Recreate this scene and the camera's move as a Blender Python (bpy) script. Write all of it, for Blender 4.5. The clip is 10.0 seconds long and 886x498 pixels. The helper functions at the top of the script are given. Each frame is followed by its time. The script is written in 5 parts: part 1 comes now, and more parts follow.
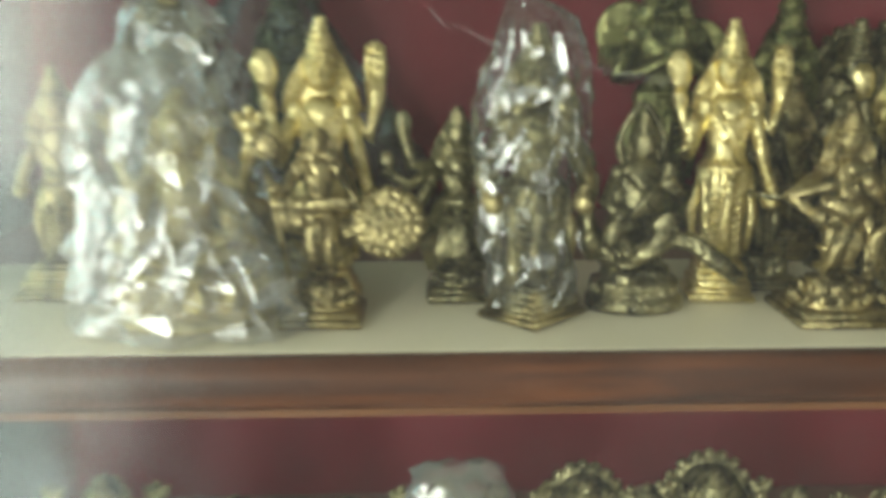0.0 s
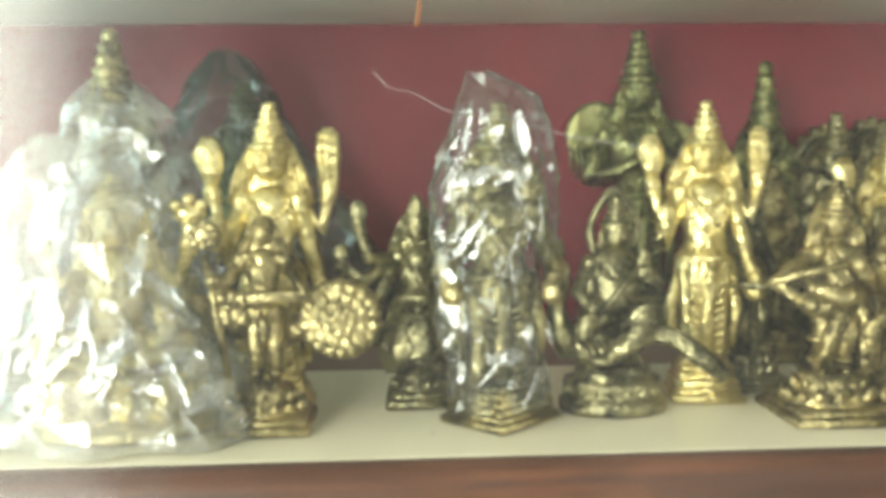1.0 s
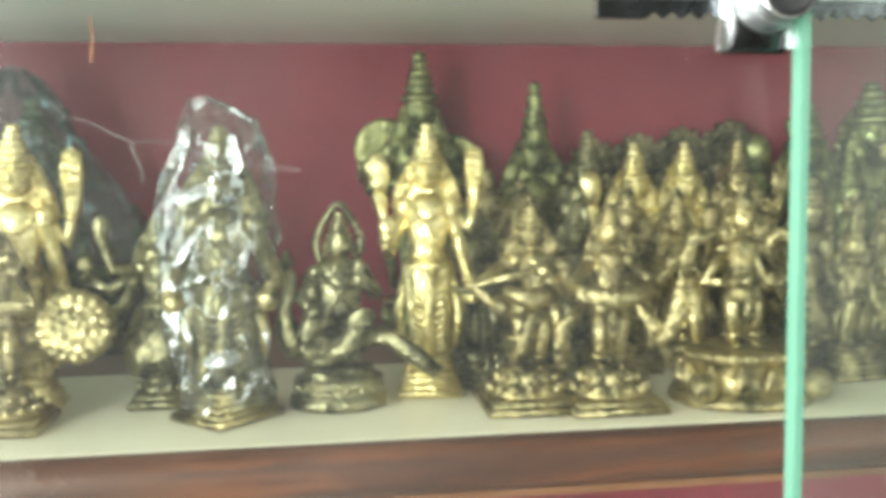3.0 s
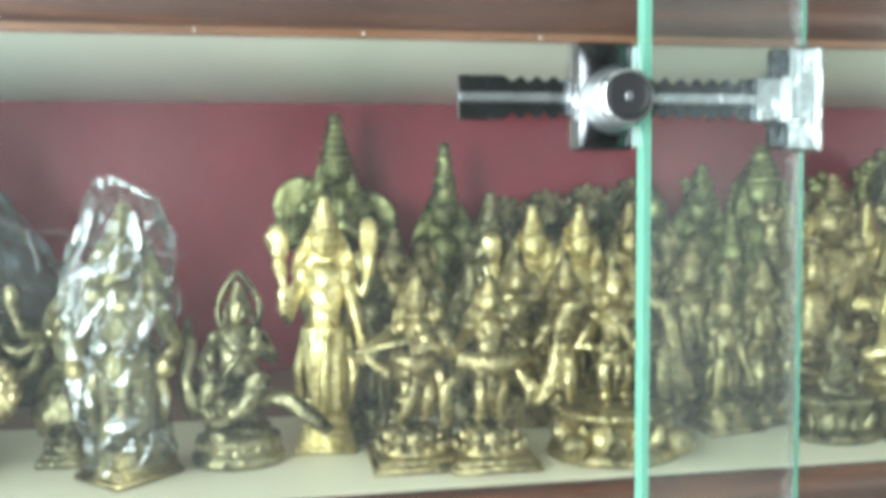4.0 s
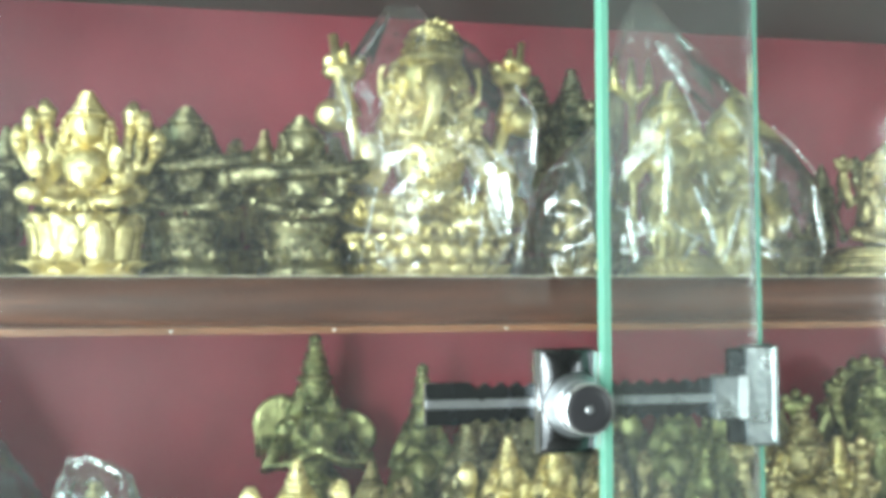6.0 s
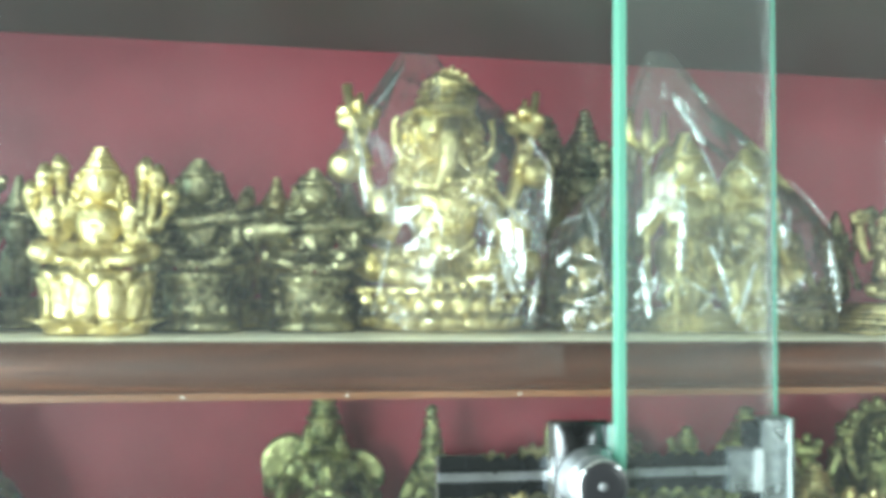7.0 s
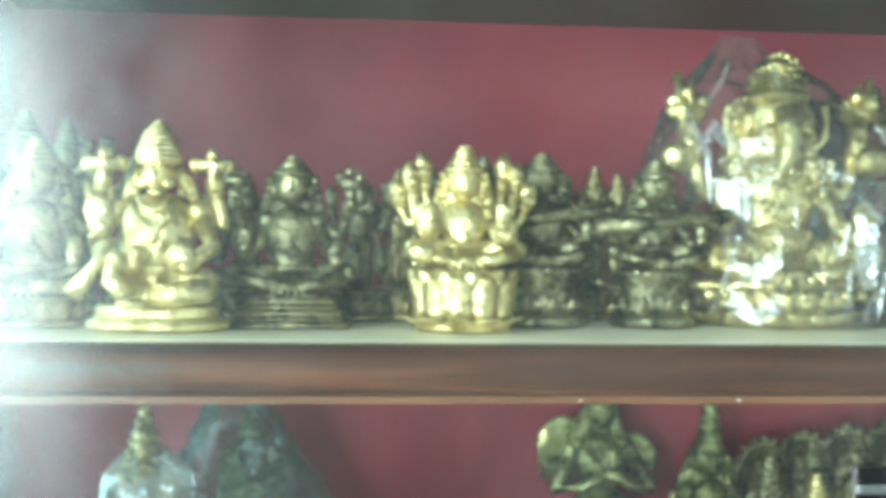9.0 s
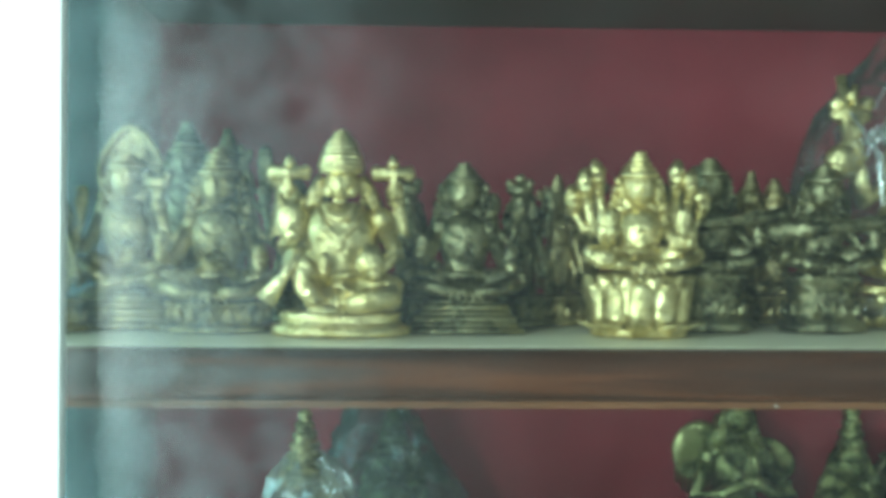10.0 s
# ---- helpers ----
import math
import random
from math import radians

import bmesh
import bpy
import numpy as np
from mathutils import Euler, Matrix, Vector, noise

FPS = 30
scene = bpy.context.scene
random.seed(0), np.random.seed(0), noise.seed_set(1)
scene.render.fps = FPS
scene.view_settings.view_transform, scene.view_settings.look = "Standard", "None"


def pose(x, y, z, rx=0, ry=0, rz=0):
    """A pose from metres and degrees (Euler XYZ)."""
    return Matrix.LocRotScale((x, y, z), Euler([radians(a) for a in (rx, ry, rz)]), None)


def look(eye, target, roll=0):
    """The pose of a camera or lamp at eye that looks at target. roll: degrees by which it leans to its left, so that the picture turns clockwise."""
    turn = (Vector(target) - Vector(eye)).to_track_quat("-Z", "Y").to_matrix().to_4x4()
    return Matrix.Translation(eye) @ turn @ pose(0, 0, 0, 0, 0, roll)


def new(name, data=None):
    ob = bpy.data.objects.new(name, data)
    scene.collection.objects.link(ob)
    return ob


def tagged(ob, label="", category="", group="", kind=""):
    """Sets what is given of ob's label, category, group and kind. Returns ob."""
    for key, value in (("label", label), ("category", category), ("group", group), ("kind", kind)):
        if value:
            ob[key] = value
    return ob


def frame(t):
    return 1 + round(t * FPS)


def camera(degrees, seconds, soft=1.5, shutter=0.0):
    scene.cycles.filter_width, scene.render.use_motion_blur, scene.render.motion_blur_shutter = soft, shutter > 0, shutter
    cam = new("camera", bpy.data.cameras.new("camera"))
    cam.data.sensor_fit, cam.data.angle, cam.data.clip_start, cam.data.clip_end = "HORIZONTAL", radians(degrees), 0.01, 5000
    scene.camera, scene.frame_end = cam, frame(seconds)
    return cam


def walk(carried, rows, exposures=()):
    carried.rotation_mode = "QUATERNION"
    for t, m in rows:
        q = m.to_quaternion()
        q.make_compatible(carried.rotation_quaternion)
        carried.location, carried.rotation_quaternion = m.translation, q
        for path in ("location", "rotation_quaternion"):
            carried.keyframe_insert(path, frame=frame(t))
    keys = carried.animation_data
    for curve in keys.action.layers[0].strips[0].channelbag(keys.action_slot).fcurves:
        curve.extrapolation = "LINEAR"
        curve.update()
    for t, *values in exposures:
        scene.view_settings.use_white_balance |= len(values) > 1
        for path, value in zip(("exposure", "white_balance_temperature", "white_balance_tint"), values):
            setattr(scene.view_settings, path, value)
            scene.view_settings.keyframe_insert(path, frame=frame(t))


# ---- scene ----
cam = camera(51.2, 10.0, soft=4.6, shutter=0.5)
EXPOSURES = [(0, -1.0, 7500, 12), (0.25, -0.35, 7500, 12), (0.5, -0.06, 7550, 13), (1.0, -0.25, 7650, 13), (1.5, -0.05, 7800, 15), (2.0, -0.14, 7600, 15),
             (3.5, -0.03, 6550, 9), (4.0, 0.04, 6200, 9), (4.5, 0.30, 6200, 9), (5.0, 0.22, 6250, 8), (5.7, 0.06, 6250, 7), (7.0, 0.10, 6100, 1),
             (8.0, 0.0, 5950, 0), (9.0, -0.12, 5900, -4), (9.5, -0.75, 5750, -6), (10, -1.0, 5700, -15)]
PATH = [
    (0, (-0.056, -0.338, 0.123), (0.021, 1.604, -0.348), 0.1),
    (0.2, (-0.051, -0.314, 0.08), (0.076, 1.661, -0.21), 0.4),
    (0.5, (-0.048, -0.309, 0.095), (0.052, 1.675, -0.138), -0.1),
    (1, (-0.043, -0.31, 0.099), (0.064, 1.68, -0.075), -0.6),
    (1.5, (-0.03, -0.316, 0.1), (0.088, 1.673, -0.071), -0.6),
    (2, (-0.005, -0.323, 0.103), (0.173, 1.662, -0.064), -0.3),
    (2.2, (0.004, -0.328, 0.103), (0.189, 1.657, -0.057), -0.6),
    (3.3, (0.05, -0.362, 0.106), (0.377, 1.603, -0.065), -0.5),
    (3.5, (0.059, -0.369, 0.109), (0.412, 1.593, -0.057), -0.4),
    (4, (0.066, -0.386, 0.13), (0.418, 1.578, -0.003), -0.4),
    (4.2, (0.066, -0.390, 0.144), (0.421, 1.577, 0.071), -0.3),
    (4.5, (0.066, -0.392, 0.165), (0.414, 1.577, 0.116), -0.0),
    (4.7, (0.066, -0.392, 0.175), (0.447, 1.571, 0.157), -0.0),
    (5, (0.066, -0.392, 0.189), (0.436, 1.573, 0.187), -0.0),
    (5.5, (0.07, -0.395, 0.21), (0.433, 1.571, 0.259), 0.2),
    (5.7, (0.074, -0.398, 0.202), (0.436, 1.566, 0.298), -0.3),
    (6.8, (0.076, -0.398, 0.237), (0.449, 1.565, 0.329), 0.7),
    (7, (0.072, -0.396, 0.237), (0.425, 1.571, 0.33), 0.5),
    (7.5, (0.051, -0.393, 0.241), (0.347, 1.583, 0.326), 0.6),
    (8, (0.026, -0.389, 0.249), (0.265, 1.596, 0.3), 0.6),
    (8.2, (0.004, -0.377, 0.245), (0.269, 1.604, 0.297), 1.1),
    (8.5, (-0.015, -0.381, 0.25), (0.184, 1.609, 0.281), 0.7),
    (9, (-0.051, -0.378, 0.257), (0.1, 1.616, 0.244), 0.7),
    (9.5, (-0.084, -0.376, 0.254), (0.015, 1.621, 0.258), 0.5),
    (10, (-0.112, -0.379, 0.257), (-0.06, 1.621, 0.254), 0.4),
]
walk(cam, [(t, look(eye, target, roll)) for t, eye, target, roll in PATH], EXPOSURES)
DAY, WEST, EAST = 140.0, 54.0, 42.0

# ---- light ----
# daylight comes in through the open shop front, behind and to one side of the cabinet's visitor
world = bpy.data.worlds.new("world")
scene.world = world
world.use_nodes = True
wt = world.node_tree
sky = wt.nodes.new("ShaderNodeTexSky")
sky.sky_type = "NISHITA"
sky.sun_disc = False
sky.sun_elevation, sky.sun_rotation = radians(50), radians(215)
wt.links.new(sky.outputs[0], wt.nodes["Background"].inputs[0])
wt.nodes["Background"].inputs[1].default_value = 0.1

sun = new("sun", bpy.data.lights.new("sun", "SUN"))
sun.data.energy, sun.data.angle, sun.data.color = 3.0, radians(0.5), (1.0, 0.95, 0.88)
sun.matrix_world = look((-3, -4, 6), (0, 0, 0))

ROOM_X, ROOM_Y = -0.88, -2.9
DOOR_Y0, DOOR_Y1, DOOR_Z0, DOOR_Z1 = -2.30, 0.26, -1.15, 1.15
WEST_Y0, WEST_Y1, WEST_Z0, WEST_Z1 = -1.95, -1.15, -0.15, 0.70
EAST_X0, EAST_X1, EAST_Z0, EAST_Z1 = 2.45, 2.88, -0.05, 0.90


def daylight(power, wide, tall, eye, target):
    lamp = new("daylight", bpy.data.lights.new("daylight", "AREA"))
    lamp.data.shape = "RECTANGLE"
    lamp.data.size, lamp.data.size_y = wide, tall
    lamp.data.energy, lamp.data.color = power, (0.92, 1.0, 0.98)
    lamp.matrix_world = look(eye, target)


mid_y, mid_z = (DOOR_Y0 + DOOR_Y1) / 2, (DOOR_Z0 + DOOR_Z1) / 2
daylight(DAY, DOOR_Y1 - DOOR_Y0, DOOR_Z1 - DOOR_Z0, (ROOM_X + 0.01, mid_y, mid_z), (1, mid_y, mid_z))
# added unseen lamps for the two-sided shadows: within the doorway, and behind right
mid_y, mid_z = (WEST_Y0 + WEST_Y1) / 2, (WEST_Z0 + WEST_Z1) / 2
daylight(WEST, WEST_Y1 - WEST_Y0, WEST_Z1 - WEST_Z0, (ROOM_X + 0.03, mid_y, mid_z), (1, mid_y, mid_z))
mid_x, mid_z = (EAST_X0 + EAST_X1) / 2, (EAST_Z0 + EAST_Z1) / 2
daylight(EAST, EAST_X1 - EAST_X0, EAST_Z1 - EAST_Z0, (mid_x, ROOM_Y + 0.01, mid_z), (mid_x, 0, mid_z))


# ---- materials ----
def mat(name):
    m = bpy.data.materials.new(name)
    m.use_nodes = True
    nt = m.node_tree
    return m, nt, nt.nodes["Principled BSDF"]


def node(nt, kind, **vals):
    n = nt.nodes.new(kind)
    for k, v in vals.items():
        n.inputs[k].default_value = v
    return n


def coords(nt, scale=(1, 1, 1)):
    tc = nt.nodes.new("ShaderNodeTexCoord")
    mp = nt.nodes.new("ShaderNodeMapping")
    mp.inputs["Scale"].default_value = scale
    nt.links.new(tc.outputs["Object"], mp.inputs["Vector"])
    return mp.outputs["Vector"]


def ramp(nt, fac, stops):
    r = nt.nodes.new("ShaderNodeValToRGB")
    els = r.color_ramp.elements
    while len(els) < len(stops):
        els.new(0.5)
    for e, (p, c) in zip(els, stops):
        e.position, e.color = p, (*c, 1)
    nt.links.new(fac, r.inputs["Fac"])
    return r.outputs["Color"]


def metal(name, light, dark, rough=0.3, relief=0.5):
    """Cast metal: chased relief with dark patina in its grooves, worn bright on the high spots."""
    m, nt, p = mat(name)
    v = coords(nt)
    big = node(nt, "ShaderNodeTexNoise", Scale=72.0, Detail=3.0, Roughness=0.6)
    fine = node(nt, "ShaderNodeTexNoise", Scale=520.0, Detail=3.0, Roughness=0.6)
    warp = node(nt, "ShaderNodeTexNoise", Scale=110.0, Detail=2.0)
    cells = node(nt, "ShaderNodeTexVoronoi", Scale=300.0)
    for n in (big, fine, warp):
        nt.links.new(v, n.inputs["Vector"])
    bend = nt.nodes.new("ShaderNodeMixRGB")
    bend.blend_type = "LINEAR_LIGHT"
    bend.inputs[0].default_value = 0.006
    nt.links.new(v, bend.inputs[1])
    nt.links.new(warp.outputs["Color"], bend.inputs[2])
    nt.links.new(bend.outputs[0], cells.inputs["Vector"])
    # height of the chasing: domed cells with grooves between them
    dome = nt.nodes.new("ShaderNodeMapRange")
    nt.links.new(cells.outputs["Distance"], dome.inputs["Value"])
    dome.inputs["From Min"].default_value, dome.inputs["From Max"].default_value = 0.15, 0.75
    dome.inputs["To Min"].default_value, dome.inputs["To Max"].default_value = 1.0, 0.0
    mix = nt.nodes.new("ShaderNodeMath")
    mix.operation = "MULTIPLY_ADD"
    nt.links.new(fine.outputs["Fac"], mix.inputs[0])
    mix.inputs[1].default_value = 0.25
    nt.links.new(big.outputs["Fac"], mix.inputs[2])
    wear = nt.nodes.new("ShaderNodeMath")
    wear.operation = "MULTIPLY_ADD"
    nt.links.new(dome.outputs[0], wear.inputs[0])
    wear.inputs[1].default_value = relief * 0.42
    nt.links.new(mix.outputs[0], wear.inputs[2])
    shift = relief * 0.30
    col = ramp(nt, wear.outputs[0], [(0.44 + shift, dark), (0.67 + shift, light)])
    nt.links.new(col, p.inputs["Base Color"])
    p.inputs["Metallic"].default_value = 1.0
    rr = nt.nodes.new("ShaderNodeMapRange")
    nt.links.new(wear.outputs[0], rr.inputs["Value"])
    rr.inputs["From Min"].default_value, rr.inputs["From Max"].default_value = 0.42 + shift, 0.8 + shift
    rr.inputs["To Min"].default_value, rr.inputs["To Max"].default_value = rough + 0.2, rough
    nt.links.new(rr.outputs[0], p.inputs["Roughness"])
    b1 = node(nt, "ShaderNodeBump", Strength=min(1.0, relief * 2.4), Distance=0.0011)
    b2 = node(nt, "ShaderNodeBump", Strength=relief, Distance=0.0006)
    nt.links.new(dome.outputs[0], b1.inputs["Height"])
    nt.links.new(fine.outputs["Fac"], b2.inputs["Height"])
    nt.links.new(b1.outputs[0], b2.inputs["Normal"])
    nt.links.new(b2.outputs[0], p.inputs["Normal"])
    return m


GOLD = metal("polished_brass", (0.91, 0.79, 0.42), (0.46, 0.37, 0.145), 0.30, 0.20)
BRASS = metal("aged_brass", (0.54, 0.45, 0.235), (0.11, 0.092, 0.047), 0.29, 0.21)
OLIVE = metal("greened_brass", (0.41, 0.41, 0.19), (0.088, 0.098, 0.047), 0.31, 0.19)
DARK = metal("antique_bronze", (0.38, 0.345, 0.20), (0.060, 0.057, 0.037), 0.28, 0.21)
CHROME = metal("chrome", (0.78, 0.80, 0.82), (0.66, 0.68, 0.70), 0.06, 0.02)
STEEL = metal("nickel_steel", (0.40, 0.42, 0.43), (0.28, 0.295, 0.31), 0.24, 0.05)
SATIN = metal("satin_aluminium", (0.80, 0.82, 0.84), (0.66, 0.68, 0.70), 0.38, 0.05)
DARK_NICKEL = metal("dark_nickel", (0.10, 0.11, 0.12), (0.06, 0.066, 0.072), 0.14, 0.03)
# Chrome of the lock body, the dark reflection put into its base colour.
CHROME_DARKENED = metal("chrome_dark_reflection", (0.07, 0.072, 0.075), (0.04, 0.042, 0.045), 0.10, 0.02)
BLACK, _nt, _p = mat("black_keyway")
_p.inputs["Base Color"].default_value, _p.inputs["Roughness"].default_value = (0.012, 0.012, 0.014, 1), 0.35


def paint(name, a, b, rough=0.5, scale=(1, 1, 1), size=20.0, bump=0.1, spec=0.4):
    m, nt, p = mat(name)
    v = coords(nt, scale)
    n1 = node(nt, "ShaderNodeTexNoise", Scale=size, Detail=5.0, Roughness=0.62)
    n2 = node(nt, "ShaderNodeTexNoise", Scale=size * 14, Detail=2.0)
    nt.links.new(v, n1.inputs["Vector"])
    nt.links.new(v, n2.inputs["Vector"])
    nt.links.new(ramp(nt, n1.outputs["Fac"], [(0.3, a), (0.72, b)]), p.inputs["Base Color"])
    bp = node(nt, "ShaderNodeBump", Strength=bump, Distance=0.001)
    nt.links.new(n2.outputs["Fac"], bp.inputs["Height"])
    nt.links.new(bp.outputs[0], p.inputs["Normal"])
    rr = nt.nodes.new("ShaderNodeMapRange")
    nt.links.new(n1.outputs["Fac"], rr.inputs["Value"])
    rr.inputs["To Min"].default_value, rr.inputs["To Max"].default_value = rough - 0.1, rough + 0.12
    nt.links.new(rr.outputs[0], p.inputs["Roughness"])
    p.inputs["Specular IOR Level"].default_value = spec
    return m


RED = paint("crimson_laminate", (0.225, 0.027, 0.044), (0.31, 0.039, 0.060), 0.42, size=9.0, bump=0.05)
CREAM = paint("cream_laminate", (0.74, 0.70, 0.53), (0.83, 0.79, 0.63), 0.35, size=14.0, bump=0.04)
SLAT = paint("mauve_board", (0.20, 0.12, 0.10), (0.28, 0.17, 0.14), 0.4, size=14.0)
UNDER = paint("white_underside", (0.70, 0.72, 0.62), (0.80, 0.81, 0.72), 0.4, size=8.0, bump=0.04)
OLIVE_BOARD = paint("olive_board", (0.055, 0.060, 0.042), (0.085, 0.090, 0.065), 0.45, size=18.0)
TEAL_DULL = paint("dull_teal_backing", (0.045, 0.085, 0.095), (0.14, 0.21, 0.22), 0.6, size=9.0)
WHITE = paint("white_enamel", (0.80, 0.81, 0.80), (0.86, 0.87, 0.86), 0.35, size=6.0, bump=0.03)
WALLS = paint("shop_plaster", (0.30, 0.30, 0.27), (0.38, 0.38, 0.35), 0.8, size=3.0)
# For unseen walls, toned dark so that the brass reflects more contrast.
DARK_SHELL = paint("dark_shell_plaster", (0.12, 0.12, 0.105), (0.18, 0.175, 0.155), 0.7, size=3.0)
FLOOR = paint("shop_floor_tile", (0.20, 0.195, 0.18), (0.28, 0.27, 0.25), 0.4, size=2.0)
LETTER = paint("grey_stamped_ink", (0.22, 0.24, 0.25), (0.28, 0.30, 0.31), 0.5)


def wood():
    """Varnished reddish hardwood with long grain along x."""
    m, nt, p = mat("varnished_rosewood")
    v = coords(nt, (2.0, 26.0, 34.0))
    n1 = node(nt, "ShaderNodeTexNoise", Scale=1.6, Detail=6.0, Roughness=0.62, Distortion=1.0)
    n2 = node(nt, "ShaderNodeTexNoise", Scale=9.0, Detail=4.0)
    nt.links.new(v, n1.inputs["Vector"])
    nt.links.new(v, n2.inputs["Vector"])
    mx = nt.nodes.new("ShaderNodeMath")
    mx.operation = "MULTIPLY_ADD"
    nt.links.new(n2.outputs["Fac"], mx.inputs[0])
    mx.inputs[1].default_value = 0.25
    nt.links.new(n1.outputs["Fac"], mx.inputs[2])
    col = ramp(nt, mx.outputs[0], [(0.38, (0.020, 0.008, 0.006)), (0.62, (0.070, 0.024, 0.013)), (0.92, (0.22, 0.070, 0.028))])
    nt.links.new(col, p.inputs["Base Color"])
    p.inputs["Roughness"].default_value = 0.42
    p.inputs["Specular IOR Level"].default_value = 0.3
    p.inputs["Coat Weight"].default_value = 0.08
    p.inputs["Coat Roughness"].default_value = 0.12
    bp = node(nt, "ShaderNodeBump", Strength=0.15, Distance=0.001)
    nt.links.new(n2.outputs["Fac"], bp.inputs["Height"])
    nt.links.new(bp.outputs[0], p.inputs["Normal"])
    return m


WOOD = wood()
WOOD_PALE = paint("worn_orange_edge", (0.13, 0.050, 0.020), (0.22, 0.088, 0.038), 0.4, scale=(4, 30, 30), size=4.0)


def clear(name, tint, gloss_rough, ior=1.45, haze=0.0, haze_col=(0.8, 0.85, 0.85), haze_scale=8.0, gloss_min=0.0, wrinkle=0.0, dust_glare=None):
    """Sheet of clear stuff: what lies behind shows through, with a Fresnel gloss and a little dust."""
    m = bpy.data.materials.new(name)
    m.use_nodes = True
    nt = m.node_tree
    nt.nodes.remove(nt.nodes["Principled BSDF"])
    out = nt.nodes["Material Output"]
    tr = nt.nodes.new("ShaderNodeBsdfTransparent")
    tr.inputs[0].default_value = (*tint, 1)
    gl = nt.nodes.new("ShaderNodeBsdfGlossy")
    gl.inputs["Roughness"].default_value = gloss_rough
    fr = node(nt, "ShaderNodeFresnel", IOR=ior)
    v = coords(nt)
    if wrinkle:
        wn = node(nt, "ShaderNodeTexNoise", Scale=70.0, Detail=3.0, Distortion=1.5)
        nt.links.new(v, wn.inputs["Vector"])
        wb = node(nt, "ShaderNodeBump", Strength=wrinkle, Distance=0.004)
        nt.links.new(wn.outputs["Fac"], wb.inputs["Height"])
        nt.links.new(wb.outputs[0], gl.inputs["Normal"])
        nt.links.new(wb.outputs[0], fr.inputs["Normal"])
    fac = fr.outputs[0]
    if gloss_min:
        ad = nt.nodes.new("ShaderNodeMath")
        ad.operation = "ADD"
        ad.use_clamp = True
        nt.links.new(fac, ad.inputs[0])
        ad.inputs[1].default_value = gloss_min
        fac = ad.outputs[0]
    mx = nt.nodes.new("ShaderNodeMixShader")
    nt.links.new(fac, mx.inputs[0])
    nt.links.new(tr.outputs[0], mx.inputs[1])
    nt.links.new(gl.outputs[0], mx.inputs[2])
    last = mx
    if haze:
        df = nt.nodes.new("ShaderNodeBsdfDiffuse")
        df.inputs[0].default_value = (*haze_col, 1)
        nz = node(nt, "ShaderNodeTexNoise", Scale=haze_scale, Detail=6.0, Roughness=0.65)
        nt.links.new(v, nz.inputs["Vector"])
        mr = nt.nodes.new("ShaderNodeMapRange")
        nt.links.new(nz.outputs["Fac"], mr.inputs["Value"])
        mr.inputs["From Min"].default_value, mr.inputs["From Max"].default_value = 0.3, 0.75
        mr.inputs["To Min"].default_value, mr.inputs["To Max"].default_value = haze * 0.3, haze * 1.7
        m2 = nt.nodes.new("ShaderNodeMixShader")
        nt.links.new(mr.outputs[0], m2.inputs[0])
        nt.links.new(mx.outputs[0], m2.inputs[1])
        nt.links.new(df.outputs[0], m2.inputs[2])
        last = m2
    if dust_glare:
        # window glare painted as a pale coat, in dusty patches thickening towards one end
        x0, x1, most, colour = dust_glare
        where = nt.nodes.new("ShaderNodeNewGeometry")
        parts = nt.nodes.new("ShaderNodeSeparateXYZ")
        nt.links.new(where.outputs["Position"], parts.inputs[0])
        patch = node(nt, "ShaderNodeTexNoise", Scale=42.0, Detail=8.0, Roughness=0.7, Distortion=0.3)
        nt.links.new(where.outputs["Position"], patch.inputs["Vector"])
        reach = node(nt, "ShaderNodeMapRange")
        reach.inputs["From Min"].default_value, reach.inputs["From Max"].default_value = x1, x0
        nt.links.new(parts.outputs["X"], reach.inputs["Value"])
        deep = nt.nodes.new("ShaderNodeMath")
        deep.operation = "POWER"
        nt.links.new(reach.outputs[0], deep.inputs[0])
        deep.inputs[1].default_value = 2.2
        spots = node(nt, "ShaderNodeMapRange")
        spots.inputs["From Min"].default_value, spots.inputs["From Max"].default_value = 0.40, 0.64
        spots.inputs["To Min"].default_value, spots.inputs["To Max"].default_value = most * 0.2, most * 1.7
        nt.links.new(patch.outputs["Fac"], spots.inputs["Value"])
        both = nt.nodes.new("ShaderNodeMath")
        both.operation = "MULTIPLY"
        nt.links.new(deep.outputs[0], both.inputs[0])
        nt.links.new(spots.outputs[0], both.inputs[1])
        glare_sheet = nt.nodes.new("ShaderNodeBsdfDiffuse")
        glare_sheet.inputs[0].default_value = (*colour, 1)
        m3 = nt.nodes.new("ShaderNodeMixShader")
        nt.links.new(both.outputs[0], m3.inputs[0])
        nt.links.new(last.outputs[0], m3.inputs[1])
        nt.links.new(glare_sheet.outputs[0], m3.inputs[2])
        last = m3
    nt.links.new(last.outputs[0], out.inputs["Surface"])
    return m


# The rear pane has bluish window glare painted in at its daylit end.
GLASS = clear("dusty_glass_with_glare", (0.96, 0.985, 0.975), 0.16, 1.32, haze=0.010, dust_glare=(-0.27, -0.07, 0.15, (0.66, 0.80, 0.86)))
GLASS_FRONT = clear("dusty_front_glass", (0.945, 0.98, 0.965), 0.06, 1.4, haze=0.013)
FILM = clear("clear_polythene", (0.97, 0.975, 0.97), 0.10, 1.25, haze=0.03, haze_col=(0.85, 0.88, 0.88), haze_scale=60.0, gloss_min=0.09, wrinkle=0.35)
FILM_CRISP = clear("silvery_polythene", (0.84, 0.88, 0.90), 0.07, 1.18, haze=0.02, haze_scale=60.0, gloss_min=0.10, wrinkle=0.32)
